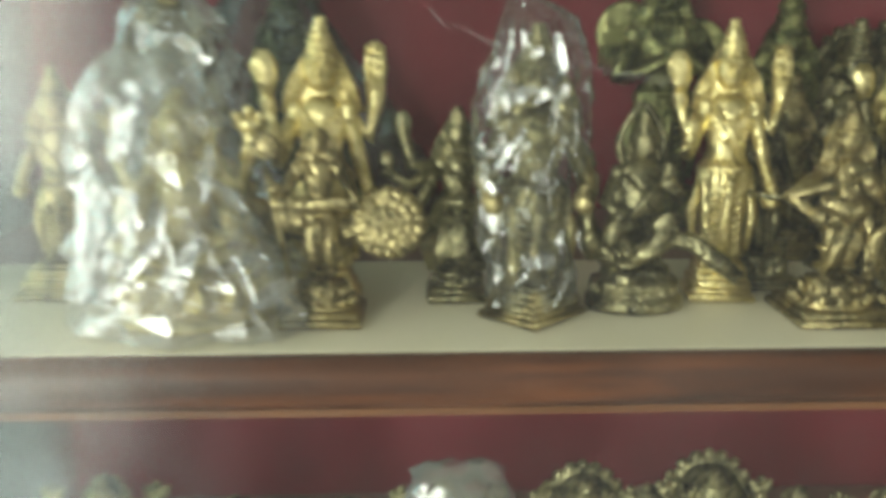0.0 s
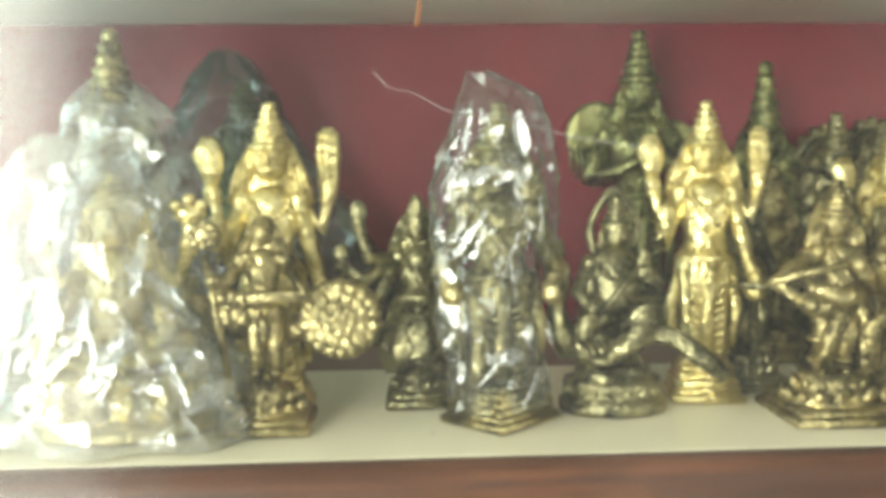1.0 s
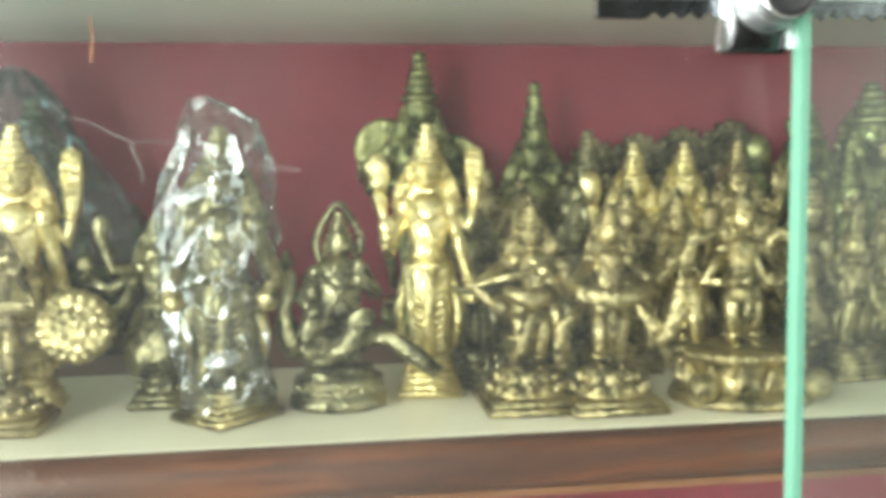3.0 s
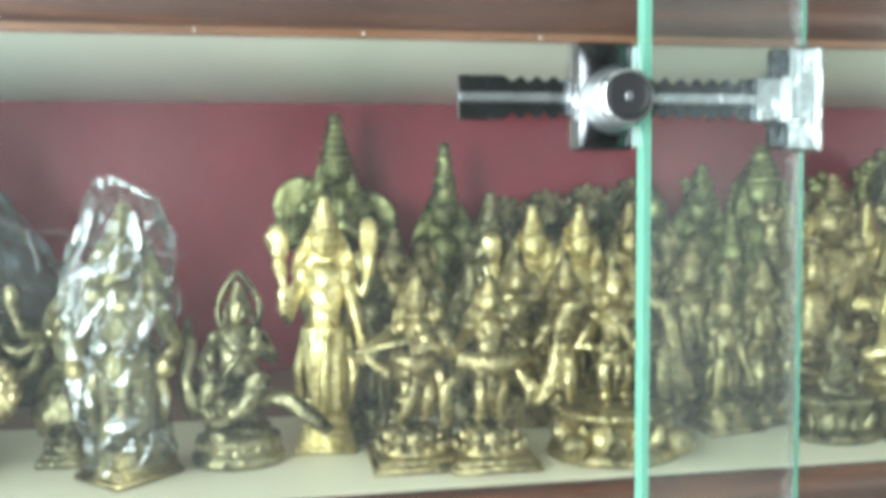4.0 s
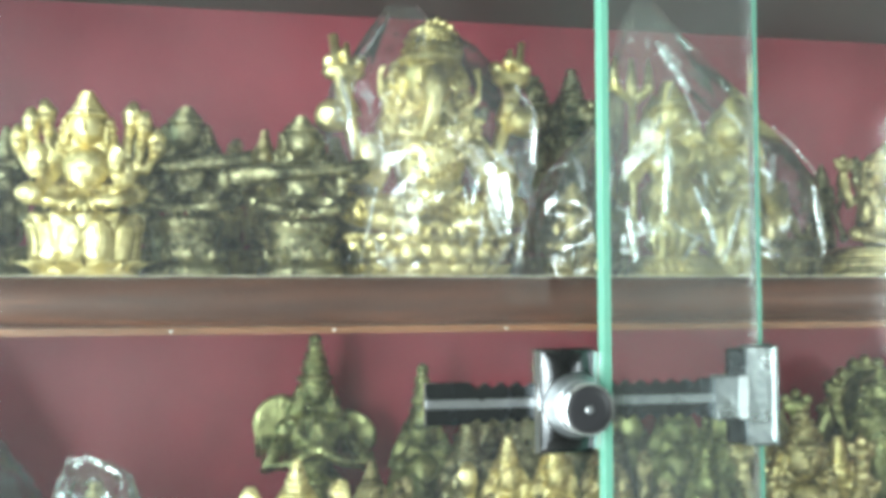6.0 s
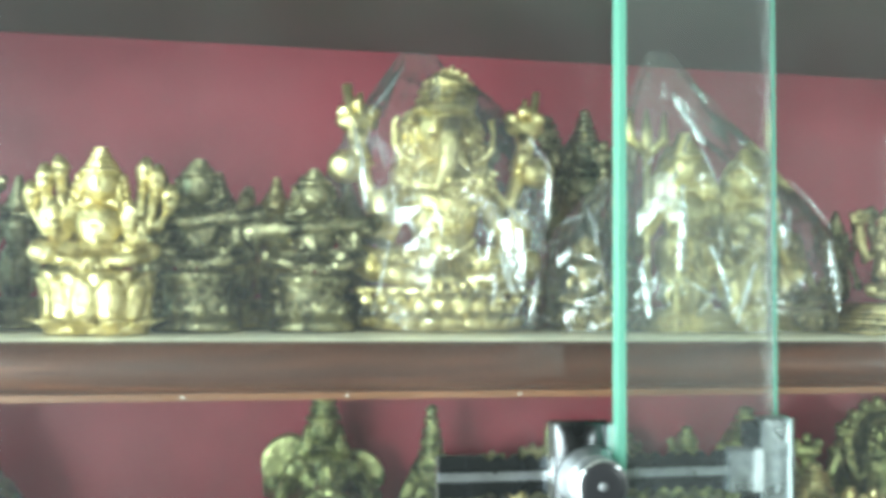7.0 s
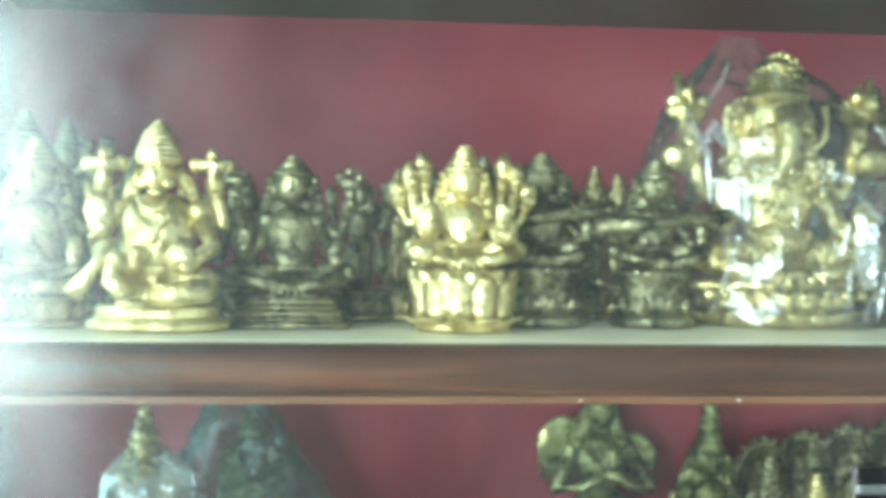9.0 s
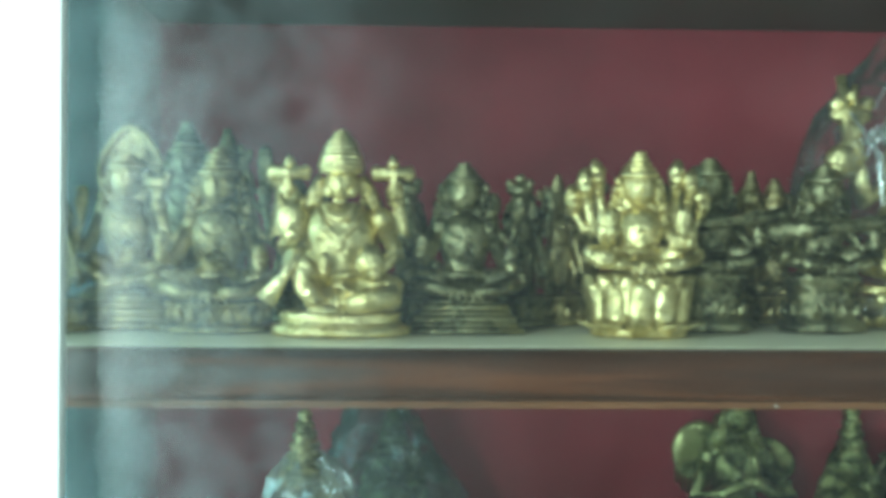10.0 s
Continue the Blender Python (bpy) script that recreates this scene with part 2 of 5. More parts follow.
# Creases are whiter and glossier than the film: glints put into the material.
CREASE_GLINT = clear("film_crease_painted_glint", (0.9, 0.92, 0.93), 0.16, 1.5, haze=0.15, haze_col=(0.92, 0.95, 0.96), haze_scale=90.0, gloss_min=0.40, wrinkle=0.6)
FILM_THICK = clear("milky_polythene", (0.93, 0.94, 0.94), 0.08, 1.25, haze=0.11, haze_col=(0.9, 0.92, 0.92), haze_scale=50.0, gloss_min=0.26, wrinkle=0.4)
FILM_DIM = clear("smoky_polythene", (0.62, 0.68, 0.68), 0.2, 1.5, haze=0.10, haze_col=(0.35, 0.42, 0.42), haze_scale=30.0, gloss_min=0.03, wrinkle=0.4)
SIDE_GLASS = clear("grimy_teal_glass", (0.78, 0.90, 0.92), 0.2, 1.45, haze=0.16, haze_col=(0.62, 0.78, 0.80), haze_scale=17.0)
TAPE = clear("yellowed_clear_tape", (0.95, 0.95, 0.93), 0.2, 1.2, haze=0.018, haze_scale=60.0)
SCRATCH = clear("pale_hairline", (0.97, 0.97, 0.97), 0.3, 1.1, haze=0.07, haze_scale=90.0)
EDGE, _nt, _p = mat("green_glass_edge")
_p.inputs["Base Color"].default_value, _p.inputs["Roughness"].default_value = (0.10, 0.25, 0.185, 1), 0.25


# ---- mesh kit ----
class Mesh:
    """Collects vertices and faces of one piece."""

    def __init__(self):
        self.v, self.f = [], []

    def grid(self, rings, close=True, caps=True):
        """Rings of equal length, joined into a skin."""
        base, n = len(self.v), len(rings[0])
        for r in rings:
            self.v.extend(tuple(p) for p in r)
        for i in range(len(rings) - 1):
            for j in range(n if close else n - 1):
                a, b = base + i * n + j, base + i * n + (j + 1) % n
                self.f.append((a, b, b + n, a + n))
        if caps and close:
            self.f.append(tuple(base + j for j in range(n))[::-1])
            self.f.append(tuple(base + (len(rings) - 1) * n + j for j in range(n)))
        return self

    def lathe(self, prof, c=(0, 0, 0), n=20, sx=1.0, sy=1.0, flute=0.0, count=12, spin=0.0):
        """Turned form: prof is a row of (radius, height)."""
        rings = []
        for r, z in prof:
            ring = []
            for j in range(n):
                a = 2 * math.pi * j / n + spin
                k = r * (1 + flute * math.cos(count * a))
                ring.append((c[0] + k * sx * math.cos(a), c[1] + k * sy * math.sin(a), c[2] + z))
            rings.append(ring)
        return self.grid(rings)

    def ball(self, c, r, n=12, m=8):
        rx, ry, rz = r if isinstance(r, tuple) else (r, r, r)
        rings = []
        for i in range(m + 1):
            t = -math.pi / 2 + math.pi * (0.02 + 0.96 * i / m)
            rings.append([(c[0] + rx * math.cos(t) * math.cos(2 * math.pi * j / n), c[1] + ry * math.cos(t) * math.sin(2 * math.pi * j / n), c[2] + rz * math.sin(t)) for j in range(n)])
        return self.grid(rings)

    def tube(self, pts, radii, n=8, flat=1.0):
        """A limb along points, with a radius at each."""
        pts = [Vector(p) for p in pts]
        if not isinstance(radii, (list, tuple)):
            radii = [radii] * len(pts)
        rings = []
        for i, p in enumerate(pts):
            d = (pts[min(i + 1, len(pts) - 1)] - pts[max(i - 1, 0)]).normalized()
            u = d.cross(Vector((0, 1, 0)))
            u = u.normalized() if u.length > 0.05 else Vector((1, 0, 0))
            w = d.cross(u).normalized()
            rings.append([p + (u * math.cos(2 * math.pi * j / n) + w * math.sin(2 * math.pi * j / n) * flat) * radii[i] for j in range(n)])
        return self.grid(rings)

    def arc(self, c, rx, rz, a0, a1, r, steps=16, n=6, flat=1.0):
        pts = [(c[0] + rx * math.cos(radians(a0 + (a1 - a0) * i / steps)), c[1], c[2] + rz * math.sin(radians(a0 + (a1 - a0) * i / steps))) for i in range(steps + 1)]
        return self.tube(pts, r, n, flat)

    def beads(self, c, rx, ry, drop, count, r):
        """A string of beads hung round the front."""
        for i in range(count):
            a = math.pi + math.pi * (i + 0.5) / count
            self.ball((c[0] + rx * math.cos(a), c[1] + ry * math.sin(a), c[2] + drop * math.sin(a)), r, 6, 4)
        return self

    def block(self, c, s, taper=1.0, bevel=0.0):
        """A block on its base centre c, slightly chamfered."""
        x, y, z = s[0] / 2, s[1] / 2, s[2]
        b = bevel or min(s) * 0.08
        rings = []
        for k, zz in ((1 - b / max(x, 1e-6), 0), (1, b), (taper, z - b), (taper * (1 - b / max(x, 1e-6)), z)):
            ring = []
            for px, py in ((-1, -1), (1, -1), (1, 1), (-1, 1)):
                ring.append((c[0] + px * x * k, c[1] + py * y * k, c[2] + zz))
            rings.append(ring)
        return self.grid(rings)

    def petals(self, c, r, z, count, size, up=0.6, sy=1.0):
        for i in range(count):
            a = 2 * math.pi * i / count
            u = Vector((math.cos(a), math.sin(a) * sy, 0))
            p = Vector(c) + Vector((u.x * r, u.y * r, z))
            self.tube([p, p + u * size * 0.45 + Vector((0, 0, size * up * 0.4)), p + u * size * 0.55 + Vector((0, 0, size * up))], [size * 0.34, size * 0.36, size * 0.08], 6, 0.6)
        return self

    def relief(self, amount, freq, seed=0.0):
        """Cast unevenness."""
        for i, p in enumerate(self.v):
            q = Vector(p) * freq + Vector((seed, seed * 1.7, 0))
            self.v[i] = (p[0] + amount * noise.noise(q), p[1] + amount * noise.noise(q + Vector((31, 0, 0))), p[2] + amount * 0.4 * noise.noise(q + Vector((0, 57, 0))))
        low = min(p[2] for p in self.v)
        self.v = [(x, y, max(z - low, 0.0)) for x, y, z in self.v]
        return self

    def data(self, name, material, smooth=True):
        me = bpy.data.meshes.new(name)
        me.from_pydata([tuple(p) for p in self.v], [], self.f)
        me.materials.append(material)
        bm = bmesh.new()
        bm.from_mesh(me)
        bmesh.ops.recalc_face_normals(bm, faces=bm.faces)
        bm.to_mesh(me)
        bm.free()
        if smooth:
            me.polygons.foreach_set("use_smooth", [True] * len(me.polygons))
        return me


def part(name, mesh, material, parent, label="", smooth=False):
    ob = new(name, mesh.data(name, material, smooth))
    ob.parent = parent
    if label:
        ob["label"] = label
    return ob


def box(x0, x1, y0, y1, z0, z1, bevel=0.001):
    m = Mesh()
    m.block(((x0 + x1) / 2, (y0 + y1) / 2, z0), (x1 - x0, y1 - y0, z1 - z0), 1.0, bevel)
    return m


def structure(name, mesh, material, label, category, smooth=False):
    return tagged(new(name, mesh.data(name, material, smooth)), label, category, kind="structure")


# ---- cabinet ----
X0, X1, BACK, UP, LOW, TOP = -0.30, 0.75, 0.294, 0.2165, -0.2165, 0.418
structure("wall_back", box(X0 - 0.02, X1 + 0.02, BACK, BACK + 0.018, LOW - 0.10, TOP + 0.12), RED, "crimson laminate back panel of the display cabinet", "wall")
structure("window_side", box(X0 - 0.006, X0, 0.0, BACK, LOW - 0.10, TOP + 0.12), SIDE_GLASS, "grimy teal glass end panel of the display cabinet", "glass pane")
structure("wall_side_east", box(X1, X1 + 0.018, 0.0, BACK, LOW - 0.10, TOP + 0.12), RED, "crimson side panel of the display cabinet", "wall")
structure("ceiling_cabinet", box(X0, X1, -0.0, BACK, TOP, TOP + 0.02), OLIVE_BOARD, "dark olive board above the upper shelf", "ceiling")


def shelf(z, board_name, trim_name):
    structure(board_name, box(X0, X1, 0.0025, 0.144, z - 0.0225, z - 0.0005), CREAM, "cream laminate shelf board with a white underside", "shelf")
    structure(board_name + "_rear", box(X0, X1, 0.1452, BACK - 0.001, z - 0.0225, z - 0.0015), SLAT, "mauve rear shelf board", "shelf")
    structure(board_name + "_lining", box(X0, X1, 0.003, BACK - 0.001, z - 0.0250, z - 0.0228), UNDER, "white lining under the shelf", "shelf")
    # half-round wooden lipping along the front
    prof = [(0.0022, -0.0008), (0.0004, -0.0012), (-0.0035, -0.003), (-0.0060, -0.0075), (-0.0066, -0.0125), (-0.0056, -0.0180), (-0.0030, -0.0215), (0.0022, -0.0218)]
    m = Mesh()
    rings = []
    for i in range(61):
        x = -0.255 + (X1 + 0.255) * i / 60
        rings.append([(x, y, z + dz) for y, dz in prof])
    m.grid(rings)
    structure(trim_name, m, WOOD, "varnished reddish wooden lipping on the shelf front", "trim", True)
    structure(trim_name + "_edge", box(-0.255, X1, -0.0030, 0.0022, z - 0.0250, z - 0.0219, 0.0006), WOOD_PALE, "worn orange lower edge of the wooden lipping", "trim")


shelf(0.0, "shelf_middle", "trim_middle")
shelf(UP, "shelf_upper", "trim_upper")
shelf(LOW, "shelf_lower", "trim_lower")
# white plaster chips stuck to the worn edge of the upper lipping
for chip_x in (0.0350, 0.1020, 0.1770):
    chip = Mesh().ball((0, 0, 0), (0.0007, 0.0004, 0.0005), 7, 4)
    structure("trim_chip", chip, WHITE, "white plaster chip on the lipping edge", "trim").location = (chip_x, -0.0031, UP - 0.0236)

# White strip standing in for the glaring daylight beyond the cabinet's end.
post = box(-0.268, -0.2385, -0.050, -0.044, -1.15, 1.3, 0.001)
structure("trim_bright_outside", post, WHITE, "white strip standing in for the bright outside at the cabinet end", "post")

# ---- the shop round it ----
def plain(name, x0, x1, y0, y1, z0, z1, material, label):
    structure(name, box(x0, x1, y0, y1, z0, z1), material, label, name.split("_")[0])


XW = ROOM_X - 0.12
plain("floor", XW - 0.5, 3.0, ROOM_Y - 0.2, 0.6, -1.25, -1.15, FLOOR, "plain pale shop floor")
plain("ceiling", XW, 3.0, ROOM_Y - 0.2, 0.6, 1.6, 1.7, WALLS, "plain pale shop ceiling")
plain("wall_west_south", XW, ROOM_X, ROOM_Y, DOOR_Y0, -1.15, 1.6, DARK_SHELL, "plain unseen shop wall beside the doorway")
plain("wall_west_north", XW, ROOM_X, DOOR_Y1, 0.6, -1.15, 1.6, WALLS, "plain unseen shop wall beside the doorway")
plain("wall_west_lintel", XW, ROOM_X, DOOR_Y0, DOOR_Y1, DOOR_Z1, 1.6, WALLS, "plain lintel over the open doorway")
plain("wall_east", 2.9, 3.0, ROOM_Y, 0.6, -1.15, 1.6, DARK_SHELL, "plain shop wall")
plain("wall_south_sill", XW, 3.0, ROOM_Y - 0.12, ROOM_Y, -1.15, EAST_Z0, DARK_SHELL, "unseen dark wall below the added opening")
plain("wall_south_lintel", XW, 3.0, ROOM_Y - 0.12, ROOM_Y, EAST_Z1, 1.6, DARK_SHELL, "unseen dark wall above the added opening")
for k, (bx0, bx1) in enumerate(((XW, EAST_X0), (EAST_X1, 3.0))):
    plain("wall_south_%d" % (k + 1), bx0, bx1, ROOM_Y - 0.12, ROOM_Y, EAST_Z0, EAST_Z1, DARK_SHELL, "unseen dark wall beside the added opening")
# Added wall, its dark teal dims the view through the end glass.
plain("wall_north_west", ROOM_X, X0 - 0.02, 0.48, 0.60, -1.15, 1.6, TEAL_DULL, "dull teal wall added behind the end glass")
plain("wall_north_east", X1 + 0.02, 2.9, 0.02, 0.12, -1.15, 1.6, WALLS, "plain pale shop wall beside the cabinet")
plain("wall_above", X0 - 0.04, X1 + 0.02, 0.0, 0.12, TOP + 0.021, 1.6, WALLS, "plain pale panel above the cabinet")
plain("wall_behind", X0 - 0.02, X1 + 0.04, BACK + 0.03, BACK + 0.06, -1.15, 1.6, WALLS, "plain wall behind the cabinet")
plain("wall_below", X0 - 0.04, X1 + 0.02, 0.0, 0.12, -1.15, LOW - 0.03, WALLS, "plain pale panel below the cabinet")

# ---- cast idols: each is one plain mesh, front towards -y, standing on z = 0 ----
def crown(m, c, w, h, rings=5):
    """Tall ringed crown that ends in a knob."""
    prof = [(w, 0)]
    for i in range(rings):
        t0, t1 = i / rings, (i + 1) / rings
        r0, r1 = w * (1 - 0.62 * t0 ** 1.25), w * (1 - 0.62 * t1 ** 1.25)
        prof += [(r0 * 1.05, h * 0.86 * (t0 + 0.1 / rings)), (r0 * 1.03, h * 0.86 * (t0 + 0.45 / rings)), (r1 * 0.96, h * 0.86 * (t0 + 0.62 / rings)), (r1 * 0.95, h * 0.86 * t1)]
    prof += [(w * 0.42, h * 0.89), (w * 0.36, h * 0.96), (w * 0.10, h)]
    m.lathe(prof, c, 14)


def head(m, c, r, crown_h, rings=5, wide=1.0):
    """Face with brow, nose, ears, and a crown over it."""
    m.ball(c, (r * wide, r * 0.95, r * 1.18), 14, 10)
    m.ball((c[0], c[1] - r * 0.95, c[2] - r * 0.1), (r * 0.14, r * 0.22, r * 0.34), 6, 5)
    m.ball((c[0], c[1] - r * 0.78, c[2] - r * 0.58), (r * 0.32, r * 0.2, r * 0.13), 8, 4)
    for s in (-1, 1):
        m.ball((c[0] + s * r * 0.38, c[1] - r * 0.78, c[2] + r * 0.18), (r * 0.24, r * 0.16, r * 0.12), 6, 4)
        m.ball((c[0] + s * r * 1.02 * wide, c[1], c[2] - r * 0.25), (r * 0.2, r * 0.28, r * 0.55), 8, 5)
        m.ball((c[0] + s * r * 1.15 * wide, c[1], c[2] - r * 0.85), r * 0.24, 6, 4)
    m.lathe([(r * 0.95 * wide, 0), (r * 1.12 * wide, r * 0.1), (r * 1.12 * wide, r * 0.3), (r * 0.95 * wide, r * 0.4)], (c[0], c[1], c[2] + r * 0.42), 14)
    if crown_h > 0:
        crown(m, (c[0], c[1], c[2] + r * 0.62), r * 0.95 * wide, crown_h, rings)


def limb(m, pts, r, cuffs=True):
    m.tube(pts, [r * 1.15, r, r * 0.85, r * 0.75][: len(pts)] if len(pts) <= 4 else r, 8)
    m.ball(pts[0], r * 1.25, 8, 6)
    m.ball(pts[-1], r * 1.15, 8, 6)
    if cuffs and len(pts) > 2:
        a, b = Vector(pts[-2]), Vector(pts[-1])
        for k in (0.72, 0.86):
            p = a.lerp(b, k)
            m.tube([p, p + (b - a) * 0.07], [r * 1.12, r * 1.12], 8)


def raised_hand(m, p, r, tall):
    """Open palm or flame-shaped emblem held upright."""
    for i in range(4):
        x = (i - 1.5) * r * 0.50
        m.tube([(p[0] + x * 0.7, p[1], p[2]), (p[0] + x * 1.1, p[1], p[2] + tall * 0.5), (p[0] + x, p[1], p[2] + tall * (0.95 - 0.06 * abs(i - 1.5)))], [r * 0.6, r * 0.62, r * 0.42], 6)
    for k in range(5):
        m.tube([(p[0] - r * 0.95, p[1] - r * 0.3, p[2] + tall * (0.2 + 0.15 * k)), (p[0] + r * 0.95, p[1] - r * 0.3, p[2] + tall * (0.2 + 0.15 * k))], r * 0.28, 6)
    m.ball((p[0], p[1], p[2] + r * 0.4), (r * 1.2, r * 0.7, r * 1.1), 8, 6)


def base_round(m, r, h, sy=0.8, lotus=True):
    m.lathe([(r * 0.98, 0), (r * 1.0, h * 0.06), (r * 0.97, h * 0.18), (r * 0.82, h * 0.22), (r * 0.76, h * 0.34), (r * 0.72, h * 0.55), (r * 0.78, h * 0.80), (r * 0.86, h * 0.86), (r * 0.85, h * 0.96), (r * 0.76, h)], (0, 0, 0), 32, 1.0, sy)
    if lotus:
        n = max(9, min(16, int(10 * r / h)))
        m.petals((0, 0, 0), r * 0.66, h * 0.24, n, min(r * 0.36, h * 0.62), 1.05, sy)
        for i in range(26):
            a = 2 * math.pi * i / 26
            m.ball((r * 0.84 * math.cos(a), r * 0.84 * sy * math.sin(a), h * 0.91), r * 0.055, 6, 4)


def base_square(m, w, d, h, tiers=3, turn=0.0):
    n = len(m.v)
    z = 0
    for i in range(tiers):
        k = 1 - 0.13 * i
        th = h / tiers
        m.block((0, 0, z), (w * k, d * k, th * 0.62), 0.98, th * 0.12)
        m.block((0, 0, z + th * 0.6), (w * (k - 0.1), d * (k - 0.1), th * 0.45), 0.96, th * 0.08)
        z += th
    if turn:
        c, s = math.cos(radians(turn)), math.sin(radians(turn))
        for i in range(n, len(m.v)):
            x, y, zz = m.v[i]
            m.v[i] = (x * c - y * s, x * s + y * c, zz)


def standing(h, base="square", base_w=0.036, base_h=0.014, arms=4, hat=0.22, turn=0.0, emblem="palm", lean=0.0, robe=True, girth=1.0, halo=False, build=None, hair=1.0):
    """A standing crowned figure of height h."""
    m = Mesh()
    if base == "square":
        base_square(m, base_w, base_w * 0.85, base_h, 3, turn)
    elif base == "plinth":
        base_square(m, base_w, base_w, base_h * 0.35, 1, turn)
        m.lathe([(base_w * 0.42, 0), (base_w * 0.43, base_h * 0.10), (base_w * 0.33, base_h * 0.20), (base_w * 0.27, base_h * 0.45), (base_w * 0.29, base_h * 0.66)], (0, 0, base_h * 0.34), 20, 1, 0.85)
        m.petals((0, 0, 0), base_w * 0.33, base_h * 0.40, 15, base_w * 0.17, 0.75, 0.85)
        m.petals((0, 0, 0), base_w * 0.25, base_h * 0.66, 12, base_w * 0.14, 0.8, 0.85)
    else:
        base_round(m, base_w / 2, base_h, 0.85)
    f = h - base_h
    u = f * girth * 1.22
    hat_h = f * hat
    head_r = u * 0.060
    hz = h - hat_h - head_r * 0.62
    sh = hz - head_r * 2.0
    hip = base_h + (sh - base_h) * 0.58
    x = lambda z: lean * math.sin((z - base_h) / f * 3.1) * u
    if robe:
        m.lathe([(u * 0.075, 0), (u * 0.088, (hip - base_h) * 0.05), (u * 0.074, (hip - base_h) * 0.3), (u * 0.086, (hip - base_h) * 0.7), (u * 0.098, hip - base_h), (u * 0.07, (hip - base_h) * 1.14)], (0, 0, base_h), 36, 1.0, 0.72, 0.09, 9)
        for k in range(9):
            z = base_h + (hip - base_h) * (0.12 + 0.085 * k)
            m.arc((0, -u * 0.058, z), u * 0.056, -u * 0.022, 0, 180, u * 0.010, 8, 6)
        m.tube([(u * 0.01, -u * 0.075, hip), (0, -u * 0.08, base_h + (hip - base_h) * 0.5), (0, -u * 0.075, base_h + u * 0.02)], [u * 0.018, u * 0.02, u * 0.03], 8, 0.5)
        for s in (-1, 1):
            m.tube([(s * u * 0.08, -u * 0.01, hip), (s * u * 0.115, 0, base_h + (hip - base_h) * 0.5), (s * u * 0.10, 0, base_h + u * 0.03)], [u * 0.018, u * 0.022, u * 0.012], 7, 0.5)
    else:
        for s in (-1, 1):
            m.tube([(s * u * 0.045, 0, hip), (s * u * 0.052 + x(hip) * 0.6, -u * 0.014, (hip + base_h) / 2 + u * 0.02), (s * u * 0.048, 0, base_h + u * 0.02)], [u * 0.056, u * 0.046, u * 0.030], 10)
            m.ball((s * u * 0.05, -u * 0.03, base_h + u * 0.012), (u * 0.026, u * 0.05, u * 0.018), 8, 5)
            for k in (0.15, 0.45):
                m.lathe([(u * 0.04, 0), (u * 0.052, u * 0.012), (u * 0.04, u * 0.024)], (s * u * 0.05, -u * 0.008, base_h + (hip - base_h) * k), 10)
        m.lathe([(u * 0.10, -u * 0.06), (u * 0.098, 0), (u * 0.075, u * 0.04)], (0, 0, hip), 24, 1, 0.75, 0.07, 8)
        m.tube([(0, -u * 0.07, hip), (0, -u * 0.08, hip - u * 0.12), (0, -u * 0.05, hip - u * 0.22)], [u * 0.03, u * 0.03, u * 0.014], 7, 0.5)
    # trunk, sash, jewels
    c = x((hip + sh) / 2)
    m.tube([(0, 0, hip - u * 0.01), (c, -u * 0.004, hip + (sh - hip) * 0.35), (c, -u * 0.006, hip + (sh - hip) * 0.72), (c * 0.6, 0, sh), (c * 0.5, 0, sh + u * 0.04)], [u * 0.082, u * 0.066, u * 0.088, u * 0.075, u * 0.034], 16, 0.72)
    m.lathe([(u * 0.088, 0), (u * 0.1, u * 0.008), (u * 0.1, u * 0.02), (u * 0.088, u * 0.028)], (0, 0, hip - u * 0.005), 20, 1, 0.75)
    m.beads((c, -u * 0.035, sh - u * 0.0), u * 0.062, u * 0.042, u * 0.06, 11, u * 0.010)
    m.beads((c, -u * 0.035, sh - u * 0.02), u * 0.07, u * 0.045, u * 0.13, 13, u * 0.009)
    m.tube([(c - u * 0.06, -u * 0.045, sh - u * 0.01), (c, -u * 0.074, sh - u * 0.1), (c + u * 0.06, -u * 0.05, hip + u * 0.02)], u * 0.016, 6, 0.5)
    for s in (-1, 1):
        m.ball((c * 0.6 + s * u * 0.085, 0, sh - u * 0.012), u * 0.038, 10, 7)
        m.tube([(s * u * 0.05 + c * .5, u * 0.03, hz), (s * u * 0.085 + c * .5, u * 0.02, sh + u * 0.02), (s * u * 0.10, u * 0.02, sh - u * 0.08)], [u * 0.02, u * 0.024, u * 0.012], 7)
    head(m, (c * 0.5, 0, hz), head_r, hat_h, 5)
    # hair and side ornaments falling from the crown to the shoulders
    m.tube([(c * 0.5, u * 0.035, hz + head_r * 1.3), (c * 0.5, u * 0.035, hz + head_r * 0.5), (c * 0.5, u * 0.034, hz - head_r * 0.7), (c * 0.5, u * 0.032, sh + u * 0.005), (c * 0.5, u * 0.03, sh - u * 0.05)], [u * k * hair for k in (0.045, 0.078, 0.098, 0.112, 0.09)], 16, 0.32)
    for s in (-1, 1):
        m.tube([(c * 0.5 + s * u * 0.055 * hair, u * 0.012, hz + head_r * 0.7), (c * 0.5 + s * u * 0.078 * hair, u * 0.012, hz - head_r * 0.2), (c * 0.5 + s * u * 0.098 * hair, u * 0.014, hz - head_r * 1.2), (c * 0.5 + s * u * 0.125 * hair, u * 0.018, sh - u * 0.02)], [u * 0.012, u * 0.020, u * 0.028, u * 0.016], 8)
